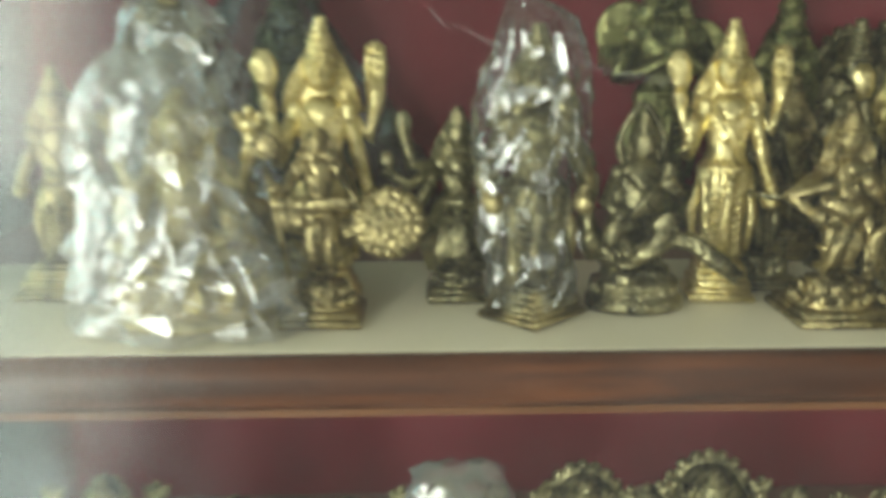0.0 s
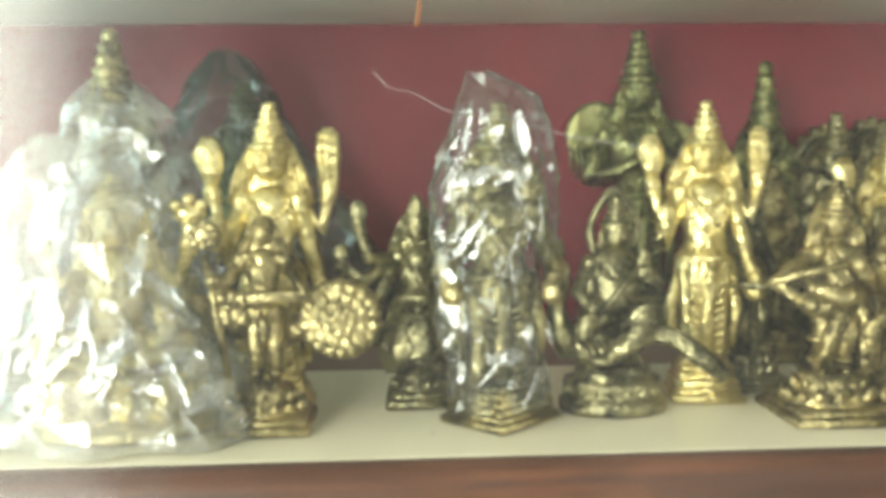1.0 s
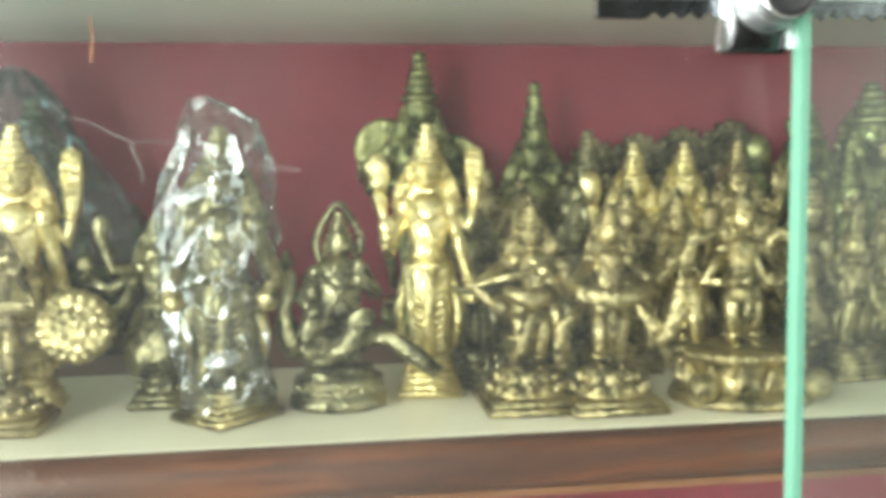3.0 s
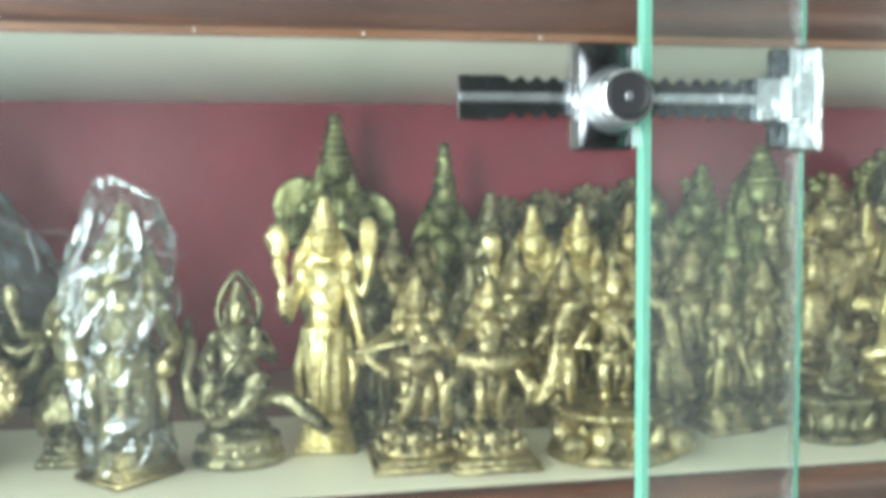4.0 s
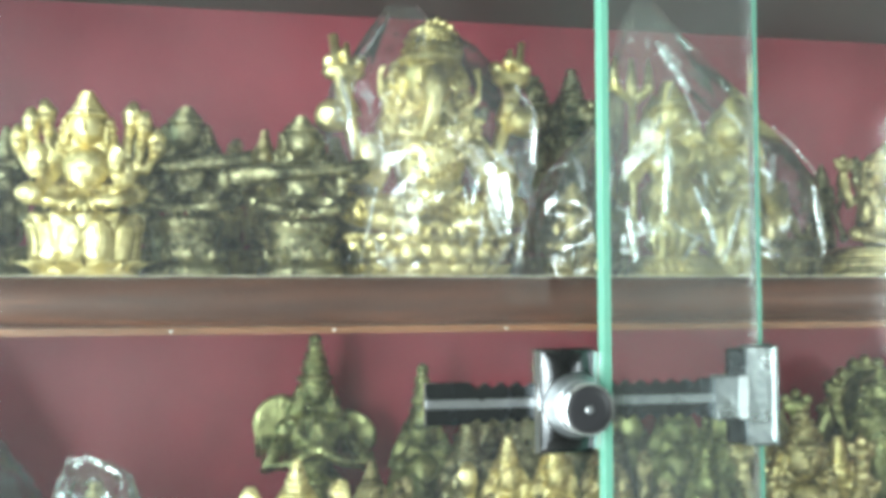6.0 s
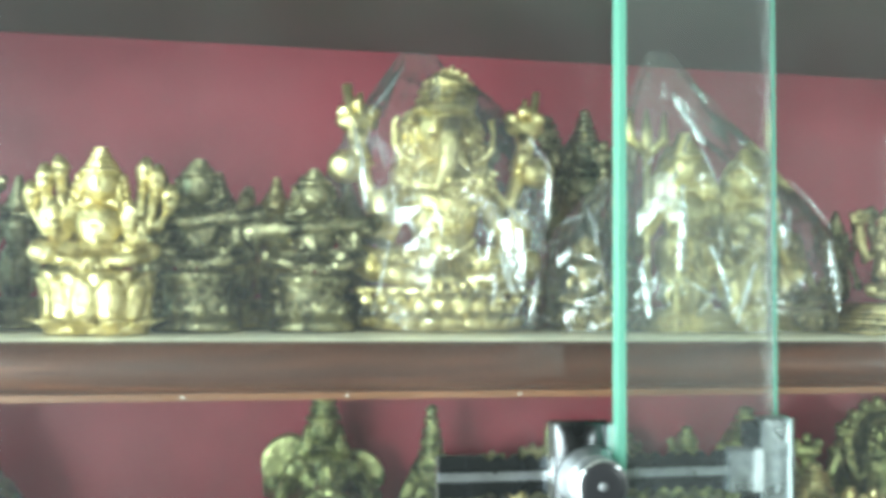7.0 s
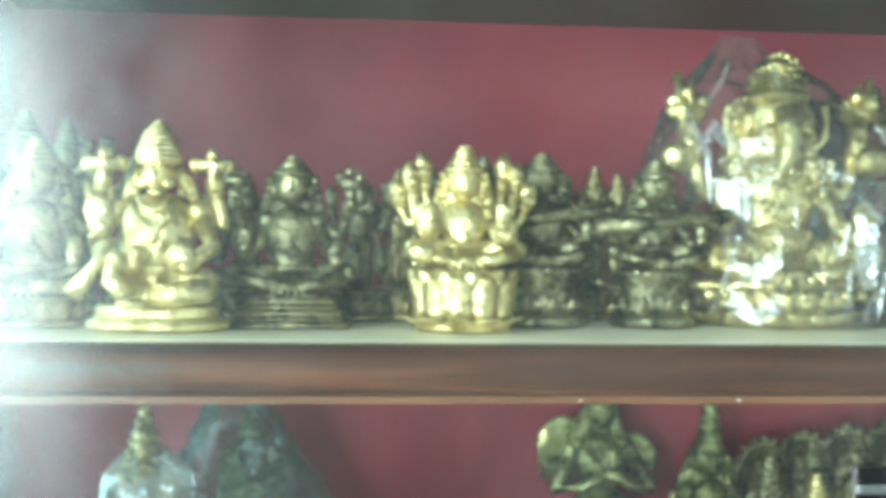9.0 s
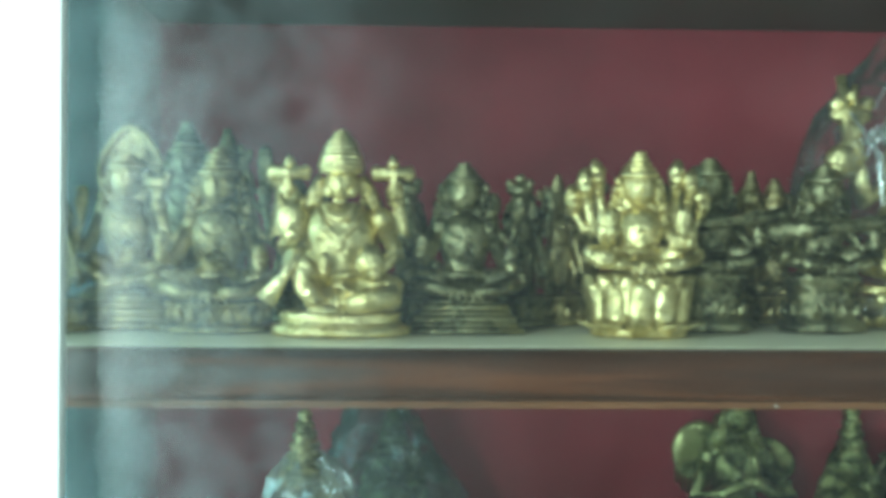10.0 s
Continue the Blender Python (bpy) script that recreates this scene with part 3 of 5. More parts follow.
        for k in range(3):
            m.tube([(c * 0.5 + s * u * (0.07 + 0.012 * k) * hair, -u * 0.012, hz - head_r * 0.1), (c * 0.5 + s * u * (0.092 + 0.016 * k) * hair, -u * 0.010, sh - u * 0.005)], [u * 0.005, u * 0.008], 5)
    ar = u * 0.026
    if arms == 4:
        for s in (-1, 1):
            e, w = (s * u * 0.155, u * 0.01, sh - u * 0.10), (s * u * 0.180, u * 0.0, sh + u * 0.02)
            limb(m, [(s * u * 0.09, u * 0.01, sh - u * 0.02), e, w], ar)
            if emblem == "palm" and s > 0:
                raised_hand(m, (w[0], w[1], w[2] + u * 0.01), u * 0.028, u * 0.20)
            else:
                m.tube([w, (w[0], w[1], w[2] + u * 0.07), (w[0] + s * u * 0.01, w[1], w[2] + u * 0.12), (w[0] + s * u * 0.01, w[1], w[2] + u * 0.17)], [u * 0.016, u * 0.04, u * 0.05, u * 0.02], 10, 0.5)
            if s < 0:
                limb(m, [(s * u * 0.088, -u * 0.01, sh - u * 0.03), (s * u * 0.15, -u * 0.04, sh - u * 0.19), (s * u * 0.15, -u * 0.10, sh - u * 0.12)], ar)
                m.ball((s * u * 0.15, -u * 0.10, sh - u * 0.085), (u * 0.034, u * 0.016, u * 0.044), 8, 6)
            else:
                limb(m, [(s * u * 0.088, -u * 0.01, sh - u * 0.03), (s * u * 0.13, -u * 0.02, sh - u * 0.2), (s * u * 0.16, -u * 0.06, sh - u * 0.31)], ar)
                m.ball((s * u * 0.16, -u * 0.06, sh - u * 0.34), u * 0.04, 10, 7)
    elif arms == 2:
        for s in (-1, 1):
            limb(m, [(s * u * 0.09, 0, sh - u * 0.02), (s * u * 0.15, -u * 0.02, sh - u * 0.17), (s * u * 0.13, -u * 0.10, sh - u * 0.22)], ar * 1.1)
    if halo:
        m.arc((c * 0.5, u * 0.03, hz), u * 0.14, u * 0.19, -20, 200, u * 0.018, 24, 6)
    if build:
        build(m, u, sh, hip, base_h, hz)
    return m


def seated(h, base_w=0.06, base_h=0.018, hat=0.2, arms=4, lotus=True, square=False, girth=1.0, halo=None, knee=False, build=None):
    """A figure seated on a plinth, height h in all."""
    m = Mesh()
    if square:
        base_square(m, base_w, base_w * 0.8, base_h, 3)
    else:
        base_round(m, base_w / 2, base_h, 0.8, lotus)
    f = h - base_h
    u = f * girth * 1.14
    hat_h = f * hat
    r = u * 0.112
    hz = h - hat_h - r * 0.62
    sh = hz - r * 1.7
    z0 = base_h
    for s in (-1, 1):
        kz = z0 + u * 0.12
        if knee and s < 0:
            # this leg hangs over the seat's edge, its foot on the plinth
            m.tube([(s * u * 0.07, -u * 0.03, z0 + u * 0.11), (s * u * 0.17, -u * 0.16, z0 + u * 0.17), (s * u * 0.25, -u * 0.19, z0 + u * 0.06), (s * u * 0.28, -u * 0.20, z0 + u * 0.03)], [u * 0.085, u * 0.07, u * 0.05, u * 0.045], 10)
            m.tube([(s * u * 0.24, -u * 0.18, z0 + u * 0.16), (s * u * 0.12, -u * 0.24, z0 + u * 0.09), (s * u * 0.02, -u * 0.25, z0 + u * 0.03)], [u * 0.05, u * 0.05, u * 0.035], 9)
            m.ball((s * u * 0.04, -u * 0.27, z0 + u * 0.03), (u * 0.085, u * 0.045, u * 0.03), 8, 5)
        else:
            m.tube([(s * u * 0.07, 0, z0 + u * 0.10), (s * u * 0.22, -u * 0.07, kz), (s * u * 0.33, -u * 0.12, kz - u * 0.01)], [u * 0.085, u * 0.072, u * 0.055], 10)
            m.ball((s * u * 0.33, -u * 0.12, kz), u * 0.062, 10, 7)
            m.tube([(s * u * 0.32, -u * 0.14, kz - u * 0.02), (s * u * 0.17, -u * 0.22, z0 + u * 0.06), (s * u * 0.05, -u * 0.23, z0 + u * 0.045)], [u * 0.055, u * 0.045, u * 0.034], 9)
            m.ball((s * u * 0.0, -u * 0.25, z0 + u * 0.05), (u * 0.06, u * 0.03, u * 0.03), 8, 5)
        for k in range(4):
            m.arc((s * u * (0.12 + 0.05 * k), -u * 0.12, z0 + u * 0.11), u * 0.012, u * 0.06, 10, 170, u * 0.008, 6, 5)
    # gathered cloth between the knees
    for k in range(-2, 3):
        m.tube([(k * u * 0.02, -u * 0.17, z0 + u * 0.12), (k * u * 0.035, -u * 0.25, z0 + u * 0.05), (k * u * 0.05, -u * 0.27, z0)], [u * 0.014, u * 0.018, u * 0.012], 6)
    m.tube([(0, 0, z0 + u * 0.05), (0, -u * 0.01, z0 + (sh - z0) * 0.45), (0, -u * 0.015, z0 + (sh - z0) * 0.75), (0, 0, sh), (0, 0, sh + u * 0.06)], [u * 0.155, u * 0.125, u * 0.165, u * 0.14, u * 0.06], 16, 0.75)
    m.beads((0, -u * 0.06, sh), u * 0.1, u * 0.07, u * 0.1, 11, u * 0.017)
    m.beads((0, -u * 0.06, sh - u * 0.04), u * 0.11, u * 0.075, u * 0.2, 13, u * 0.015)
    m.tube([(-u * 0.1, -u * 0.07, sh), (0, -u * 0.125, sh - u * 0.16), (u * 0.1, -u * 0.09, z0 + u * 0.16)], u * 0.022, 6, 0.5)
    m.lathe([(u * 0.14, 0), (u * 0.165, u * 0.012), (u * 0.165, u * 0.035), (u * 0.14, u * 0.05)], (0, 0, z0 + u * 0.12), 20, 1, 0.75)
    head(m, (0, -u * 0.01, hz), r, hat_h, 4)
    m.tube([(0, u * 0.05, hz + r * 1.2), (0, u * 0.05, hz + r * 0.4), (0, u * 0.05, hz - r * 0.7), (0, u * 0.045, sh - u * 0.02), (0, u * 0.04, sh - u * 0.1)], [r * 0.75, r * 1.25, r * 1.55, r * 1.75, r * 1.4], 16, 0.34)
    for s in (-1, 1):
        for k in range(4):
            m.ball((s * (r * 1.2 + u * 0.012 * k), u * 0.01, hz + r * 0.3 - u * 0.05 * k), u * 0.03, 6, 5)
    ar = u * 0.044
    for s in (-1, 1):
        m.ball((s * u * 0.15, 0, sh - u * 0.02), u * 0.062, 10, 7)
        m.tube([(s * r, u * 0.03, hz), (s * r * 1.6, u * 0.03, sh), (s * r * 1.7, u * 0.03, sh - u * 0.1)], [u * 0.03, u * 0.04, u * 0.02], 7)
        if arms == 4:
            w = (s * u * 0.35, u * 0.01, sh + u * 0.08)
            limb(m, [(s * u * 0.16, u * 0.02, sh - u * 0.03), (s * u * 0.29, u * 0.02, sh - u * 0.13), w], ar)
            m.tube([w, (w[0], w[1], w[2] + u * 0.1)], [u * 0.03, u * 0.045], 8)
            m.ball((w[0], w[1], w[2] + u * 0.13), (u * 0.085, u * 0.04, u * 0.045), 10, 6)
            for k in (-1, 0, 1):
                m.ball((w[0] + k * u * 0.06, w[1], w[2] + u * (0.17 if k else 0.20)), u * 0.032, 7, 5)
        hand = (s * u * 0.27, -u * 0.2, z0 + u * (0.27 if s < 0 else 0.2))
        limb(m, [(s * u * 0.155, -u * 0.01, sh - u * 0.04), (s * u * 0.25, -u * 0.06, z0 + (sh - z0) * 0.42), hand], ar)
        m.ball((hand[0], hand[1] - u * 0.01, hand[2] + u * 0.05), (u * 0.05, u * 0.028, u * 0.085), 8, 6)
    if halo == "leaf":
        pts = []
        for i in range(25):
            a = radians(-35 + 250 * i / 24)
            k = 1 + 0.25 * max(0, math.sin(a)) ** 6
            pts.append((u * 0.20 * math.cos(a), u * 0.06, hz + u * 0.05 + u * 0.23 * k * math.sin(a)))
        m.tube(pts, u * 0.026, 7)
        rings = [[(p[0] * k, p[1] + u * 0.015, hz + (p[2] - hz) * k) for p in pts] for k in (0.3, 1.0)]
        m.grid(rings, close=False)
        rings = [[(p[0] * k, p[1] + u * 0.03, hz + (p[2] - hz) * k) for p in pts] for k in (0.3, 1.0)]
        m.grid(rings, close=False)
    elif halo == "arch":
        m.arc((0, u * 0.16, z0 + u * 0.1), u * 0.46, f - u * 0.1, 0, 180, u * 0.05, 32, 7)
        edge = [(u * 0.45 * math.cos(radians(180 * i / 24)), z0 + u * 0.1 + (f - u * 0.12) * math.sin(radians(180 * i / 24))) for i in range(25)]
        for yy in (0.15, 0.18):
            m.grid([[(x, u * yy, z) for x, z in edge], [(x * 0.1, u * yy, z0 + u * 0.1 + (z - z0 - u * 0.1) * 0.1) for x, z in edge]], close=False)
        for i in range(17):
            a = radians(180 * i / 16)
            m.ball((u * 0.50 * math.cos(a), u * 0.16, z0 + u * 0.1 + (f - u * 0.06) * math.sin(a)), u * 0.05, 7, 5)
    if build:
        build(m, u, sh, z0, hz, r)
    return m


def put(name, mesh, material, x, y, z, label, category="statue", turn=0.0, relief=0.0006, group="idols on the shelves", seed=0.0):
    mesh.relief(relief, 170.0, seed + x * 37)
    ob = new(name, mesh.data(name, material))
    ob.matrix_world = pose(x, y, z, 0, 0, turn)
    return tagged(ob, label, category, group)


# extra attributes
def with_staff_and_bird(m, u, sh, hip, z0, hz):
    m.tube([(-u * 0.17, -u * 0.12, z0 + u * 0.02), (-u * 0.28, -u * 0.11, hz - u * 0.10)], [u * 0.02, u * 0.02], 7)
    c = (-u * 0.28, -u * 0.11, hz)
    m.lathe([(u * 0.02, -u * 0.08), (u * 0.07, -u * 0.05), (u * 0.088, 0), (u * 0.07, u * 0.05), (u * 0.02, u * 0.08)], c, 12, 1, 0.5)
    for i in range(8):
        a = 2 * math.pi * i / 8
        m.ball((c[0] + u * 0.06 * math.cos(a), c[1] - u * 0.035, c[2] + u * 0.055 * math.sin(a)), u * 0.026, 7, 5)
    limb(m, [(u * 0.12, 0, sh - u * 0.03), (u * 0.22, -u * 0.08, sh - u * 0.22), (-u * 0.19, -u * 0.15, sh - u * 0.20)], u * 0.04)
    limb(m, [(-u * 0.12, 0, sh - u * 0.03), (-u * 0.2, -u * 0.02, sh - u * 0.16), (-u * 0.24, -u * 0.13, sh - u * 0.12)], u * 0.04)
    # bird beside the figure: breast, neck, head
    m.ball((-u * 0.16, u * 0.1, z0 + u * 0.36), (u * 0.2, u * 0.12, u * 0.13), 12, 8)
    m.tube([(-u * 0.28, u * 0.1, z0 + u * 0.38), (-u * 0.42, u * 0.08, z0 + u * 0.47), (-u * 0.38, u * 0.06, z0 + u * 0.58)], [u * 0.08, u * 0.05, u * 0.035], 9)
    # fanned tail, a thick rosette of feathers
    c = Vector((u * 0.40, u * 0.08, z0 + u * 0.34))
    m.tube([(u * 0.1, u * 0.1, z0 + u * 0.28), c], [u * 0.09, u * 0.05], 10)
    n = len(m.v)
    for ring, cnt, rr in ((0.0, 1, 0.11), (0.07, 7, 0.085), (0.13, 12, 0.078), (0.18, 18, 0.056)):
        for i in range(cnt):
            a = 2 * math.pi * (i + ring * 3) / cnt
            m.ball((c.x + u * ring * math.cos(a), c.y - u * (0.05 - ring * 0.1), c.z + u * ring * 0.95 * math.sin(a)), (u * rr, u * 0.06, u * rr), 8, 5)
    m.lathe([(u * 0.19, -u * 0.02), (u * 0.20, 0), (u * 0.19, u * 0.02)], (0, 0, 0), 24)
    k = len(m.v) - 24 * 3
    for i in range(k, len(m.v)):
        x, y, z = m.v[i]
        m.v[i] = (c.x + x, c.y + z + u * 0.03, c.z + y)


def with_plate(m, u, sh, hip, z0, hz):
    for s in (-1, 1):
        limb(m, [(s * u * 0.09, 0, sh - u * 0.02), (s * u * 0.15, -u * 0.05, sh - u * 0.2), (s * u * 0.06, -u * 0.22, sh - u * 0.22)], u * 0.028)
    m.lathe([(u * 0.05, 0), (u * 0.16, u * 0.01), (u * 0.18, u * 0.035), (u * 0.165, u * 0.04), (u * 0.05, u * 0.02)], (0, -u * 0.27, sh - u * 0.22), 20)


def with_flute(m, u, sh, hip, z0, hz):
    m.tube([(-u * 0.30, -u * 0.13, sh - u * 0.11), (u * 0.12, -u * 0.15, sh - u * 0.02)], u * 0.016, 7)
    limb(m, [(-u * 0.1, 0, sh - u * 0.03), (-u * 0.27, -u * 0.07, sh - u * 0.13), (-u * 0.15, -u * 0.15, sh - u * 0.21)], u * 0.034)
    limb(m, [(u * 0.1, 0, sh - u * 0.03), (u * 0.2, -u * 0.06, sh - u * 0.18), (u * 0.04, -u * 0.16, sh - u * 0.04)], u * 0.034)
    m.tube([(u * 0.11, -u * 0.03, hip + u * 0.02), (u * 0.155, -u * 0.02, hip - u * 0.08), (u * 0.16, -u * 0.02, hip - u * 0.24), (u * 0.17, -u * 0.02, hip - u * 0.36)], [u * 0.03, u * 0.036, u * 0.034, u * 0.03], 8, 0.5)
    for k in range(4):
        m.arc((u * 0.155, -u * 0.035, hip - u * (0.08 + 0.07 * k)), u * 0.03, -u * 0.012, 0, 180, u * 0.008, 6, 5)
    # puffed sash round the waist, leg crossed before the other
    m.tube([(-u * 0.12, -u * 0.05, hip + u * 0.07), (0, -u * 0.10, hip + u * 0.03), (u * 0.12, -u * 0.06, hip + u * 0.06)], [u * 0.04, u * 0.05, u * 0.045], 9)
    m.tube([(u * 0.05, -u * 0.03, hip), (u * 0.0, -u * 0.07, z0 + u * 0.22), (-u * 0.07, -u * 0.06, z0 + u * 0.03)], [u * 0.055, u * 0.045, u * 0.03], 9)
    m.tube([(0, u * 0.05, hz + u * 0.10), (0, u * 0.05, hz), (0, u * 0.045, sh - u * 0.02)], [u * 0.03, u * 0.075, u * 0.085], 10, 0.6)


def with_open_arms(m, u, sh, hip, z0, hz):
    for s in (-1, 1):
        limb(m, [(s * u * 0.1, 0, sh - u * 0.02), (s * u * 0.22, -u * 0.07, sh - u * 0.15), (s * u * 0.27, -u * 0.14, sh - u * 0.02)], u * 0.036)
        m.tube([(s * u * 0.13, 0, hip), (s * u * 0.24, 0, hip - u * 0.12), (s * u * 0.22, 0, hip - u * 0.3)], [u * 0.02, u * 0.05, u * 0.02], 8, 0.5)
    m.tube([(-u * 0.2, -u * 0.12, sh - u * 0.16), (0, -u * 0.16, sh - u * 0.2), (u * 0.2, -u * 0.12, sh - u * 0.14)], [u * 0.045, u * 0.05, u * 0.045], 9, 0.6)


def with_wings(m, u, sh, hip, z0, hz):
    m.tube([(0, u * 0.01, sh + u * 0.02), (0, 0, sh - u * 0.03), (0, 0, sh - u * 0.14)], [u * 0.06, u * 0.105, u * 0.09], 16, 0.6)
    m.beads((0, -u * 0.05, sh - u * 0.01), u * 0.07, u * 0.045, u * 0.05, 11, u * 0.010)
    for s in (-1, 1):
        m.ball((s * u * 0.105, 0, sh - u * 0.035), (u * 0.042, u * 0.04, u * 0.05), 12, 8)
        limb(m, [(s * u * 0.115, -u * 0.01, sh - u * 0.04), (s * u * 0.175, -u * 0.06, sh - u * 0.16), (s * u * 0.09, -u * 0.12, sh - u * 0.13), (s * u * 0.014, -u * 0.15, sh - u * 0.085)], u * 0.026)
        m.tube([(s * u * 0.013, -u * 0.15, sh - u * 0.10), (s * u * 0.010, -u * 0.152, sh - u * 0.02), (s * u * 0.006, -u * 0.15, sh + u * 0.035)], [u * 0.022, u * 0.020, u * 0.008], 7)
        # rounded wing: a smooth dished leaf with fine feather lines below; one stands up, the other slopes down
        c = Vector((s * u * (0.125 if s < 0 else 0.145), u * 0.055, sh - u * (0.02 if s < 0 else 0.05)))
        rr, rz, tilt = (u * 0.105, u * 0.115, 0.0) if s < 0 else (u * 0.10, u * 0.075, -0.62)
        ct, st = math.cos(tilt), math.sin(tilt)
        rings = []
        for k, dy in ((0.05, -u * 0.010), (0.55, -u * 0.012), (0.86, -u * 0.017), (0.97, -u * 0.014), (1.0, 0), (0.97, u * 0.012), (0.05, u * 0.018)):
            ring = []
            for j in range(40):
                ex, ez = rr * k * math.cos(2 * math.pi * j / 40), rz * k * math.sin(2 * math.pi * j / 40)
                ring.append((c.x + ex * ct - ez * st, c.y + dy, c.z + ex * st + ez * ct))
            rings.append(ring)
        m.grid(rings)
        for i in range(10):
            e = -0.85 + 0.19 * i
            x = c.x + rr * e * ct
            mid = c.z + rr * e * st
            low = mid - rz * math.sqrt(max(0.05, 1 - e * e)) - u * 0.055
            m.tube([(x, c.y - u * 0.018, mid - rz * 0.3), (x, c.y - u * 0.019, (mid + low) / 2), (x * 0.985, c.y - u * 0.006, low)], [u * 0.004, u * 0.010, u * 0.007], 5)


def with_arch_scarf(m, u, sh, hip, z0, hz):
    for s in (-1, 1):
        m.tube([(s * u * 0.10, 0, sh - u * 0.02), (s * u * 0.16, -u * 0.03, sh + u * 0.05), (s * u * 0.25, -u * 0.03, sh + u * 0.03), (s * u * 0.30, -u * 0.03, sh - u * 0.09), (s * u * 0.30, -u * 0.03, hip + u * 0.02), (s * u * 0.32, -u * 0.03, z0 + u * 0.16), (s * u * 0.38, -u * 0.03, z0 + u * 0.06), (s * u * 0.43, -u * 0.03, z0 + u * 0.02)], [u * 0.028, u * 0.036, u * 0.040, u * 0.042, u * 0.05, u * 0.065, u * 0.05, u * 0.014], 9, 0.7)
        # the cloth's inner fold, spreading to the plinth
        m.tube([(s * u * 0.26, -u * 0.05, hip + u * 0.05), (s * u * 0.25, -u * 0.05, z0 + u * 0.18), (s * u * 0.24, -u * 0.06, z0 + u * 0.03)], [u * 0.03, u * 0.05, u * 0.03], 8, 0.6)
        for k in range(9):
            m.ball((s * u * (0.275 + 0.006 * k), -u * 0.07, hip + u * 0.1 - u * 0.052 * k), u * 0.018, 6, 4)
        limb(m, [(s * u * 0.1, 0, sh - u * 0.02), (s * u * 0.20, -u * 0.05, sh - u * 0.17), (s * u * 0.06, -u * 0.15, sh - u * 0.15)], u * 0.036)
        m.ball((s * u * 0.27, -u * 0.20, z0 * 0.40), (u * 0.075, u * 0.07, u * 0.07), 12, 8)
    m.tube([(-u * 0.02, -u * 0.15, sh - u * 0.02), (u * 0.05, -u * 0.16, sh - u * 0.2)], [u * 0.02, u * 0.014], 7)


def with_vina(m, u, sh, z0, hz, r):
    m.tube([(-u * 0.44, -u * 0.22, z0 + u * 0.29), (-u * 0.1, -u * 0.25, z0 + u * 0.31), (u * 0.26, -u * 0.26, z0 + u * 0.35), (u * 0.44, -u * 0.24, z0 + u * 0.38)], [u * 0.085, u * 0.05, u * 0.038, u * 0.06], 10)
    m.ball((-u * 0.44, -u * 0.22, z0 + u * 0.27), (u * 0.1, u * 0.08, u * 0.09), 12, 8)
    m.ball((u * 0.36, -u * 0.22, z0 + u * 0.34), (u * 0.075, u * 0.06, u * 0.075), 10, 7)
    for k in range(8):
        m.lathe([(u * 0.05, 0), (u * 0.05, u * 0.012)], (-u * 0.15 + u * 0.055 * k, -u * 0.26, z0 + u * (0.285 + 0.014 * k)), 7)


def with_many_arms(m, u, sh, z0, hz, r):
    for s in (-1, 1):
        for k, (ax, az) in enumerate(((0.34, 0.16), (0.42, 0.05), (0.26, 0.22))):
            e, w = (s * u * ax * 0.85, u * 0.03, sh - u * 0.12 + u * 0.04 * k), (s * u * ax, u * (0.03 + 0.02 * k), sh + u * az)
            limb(m, [(s * u * 0.14, u * 0.03, sh - u * 0.04), e, w], u * 0.038)
            m.tube([w, (w[0], w[1], w[2] + u * 0.08), (w[0] + s * u * 0.015, w[1], w[2] + u * 0.15)], [u * 0.05, u * 0.06, u * 0.02], 9, 0.7)
            m.ball((w[0], w[1] - u * 0.02, w[2] + u * 0.02), u * 0.05, 8, 6)


def broad_petals(m, r, z, h, count, flare, sy=0.85, shift=0.0):
    """A ring of broad pointed petals, each a thin dished leaf with a raised midrib."""
    for i in range(count):
        a = 2 * math.pi * (i + shift) / count
        out, along = Vector((math.cos(a), math.sin(a) * sy, 0)), Vector((-math.sin(a), math.cos(a) * sy, 0))
        half = math.pi * r / count * 1.12
        front, back = [], []
        for t in (0.0, 0.25, 0.5, 0.75, 0.92, 1.0):
            w = half * (0.72 + 0.5 * t) * math.sqrt(max(0.004, 1 - t ** 3.2))
            p = out * (r + flare * h * t ** 1.6) + Vector((0, 0, z + h * (t - 0.12 * t * t)))
            front.append([p + along * (w * k) + out * (0.0011 * (1 - abs(k)) - 0.0016 * k * k + (0.0005 if k == 0 else 0)) for k in (-1, -0.55, 0, 0.55, 1)])
            back.append([q - out * 0.0012 for q in front[-1]])
        m.grid([f + b[::-1] for f, b in zip(front, back)])


def lotus_throne(m, u, sh, z0, hz, r):
    with_many_arms(m, u, sh, z0, hz, r)
    broad_petals(m, z0 * 0.78, z0 * 0.14, z0 * 0.84, 11, 0.10)
    broad_petals(m, z0 * 0.72, z0 * 0.26, z0 * 0.82, 11, 0.16, 0.85, 0.5)
    # turned-down petals spread on the shelf
    broad_petals(m, z0 * 0.72, z0 * 0.04, z0 * 0.22, 10, 1.5, 0.85, 0.25)
    for s in (-1, 1):
        limb(m, [(s * u * 0.155, -u * 0.02, sh - u * 0.05), (s * u * 0.24, -u * 0.12, sh - u * 0.22), (s * u * 0.22, -u * 0.24, sh - u * 0.10)], u * 0.042)
        m.ball((s * u * 0.22, -u * 0.25, sh - u * 0.03), (u * 0.05, u * 0.025, u * 0.075), 8, 6)
    m.ball((-u * 0.28, -u * 0.25, z0 + u * 0.10), (u * 0.09, u * 0.06, u * 0.07), 10, 7)


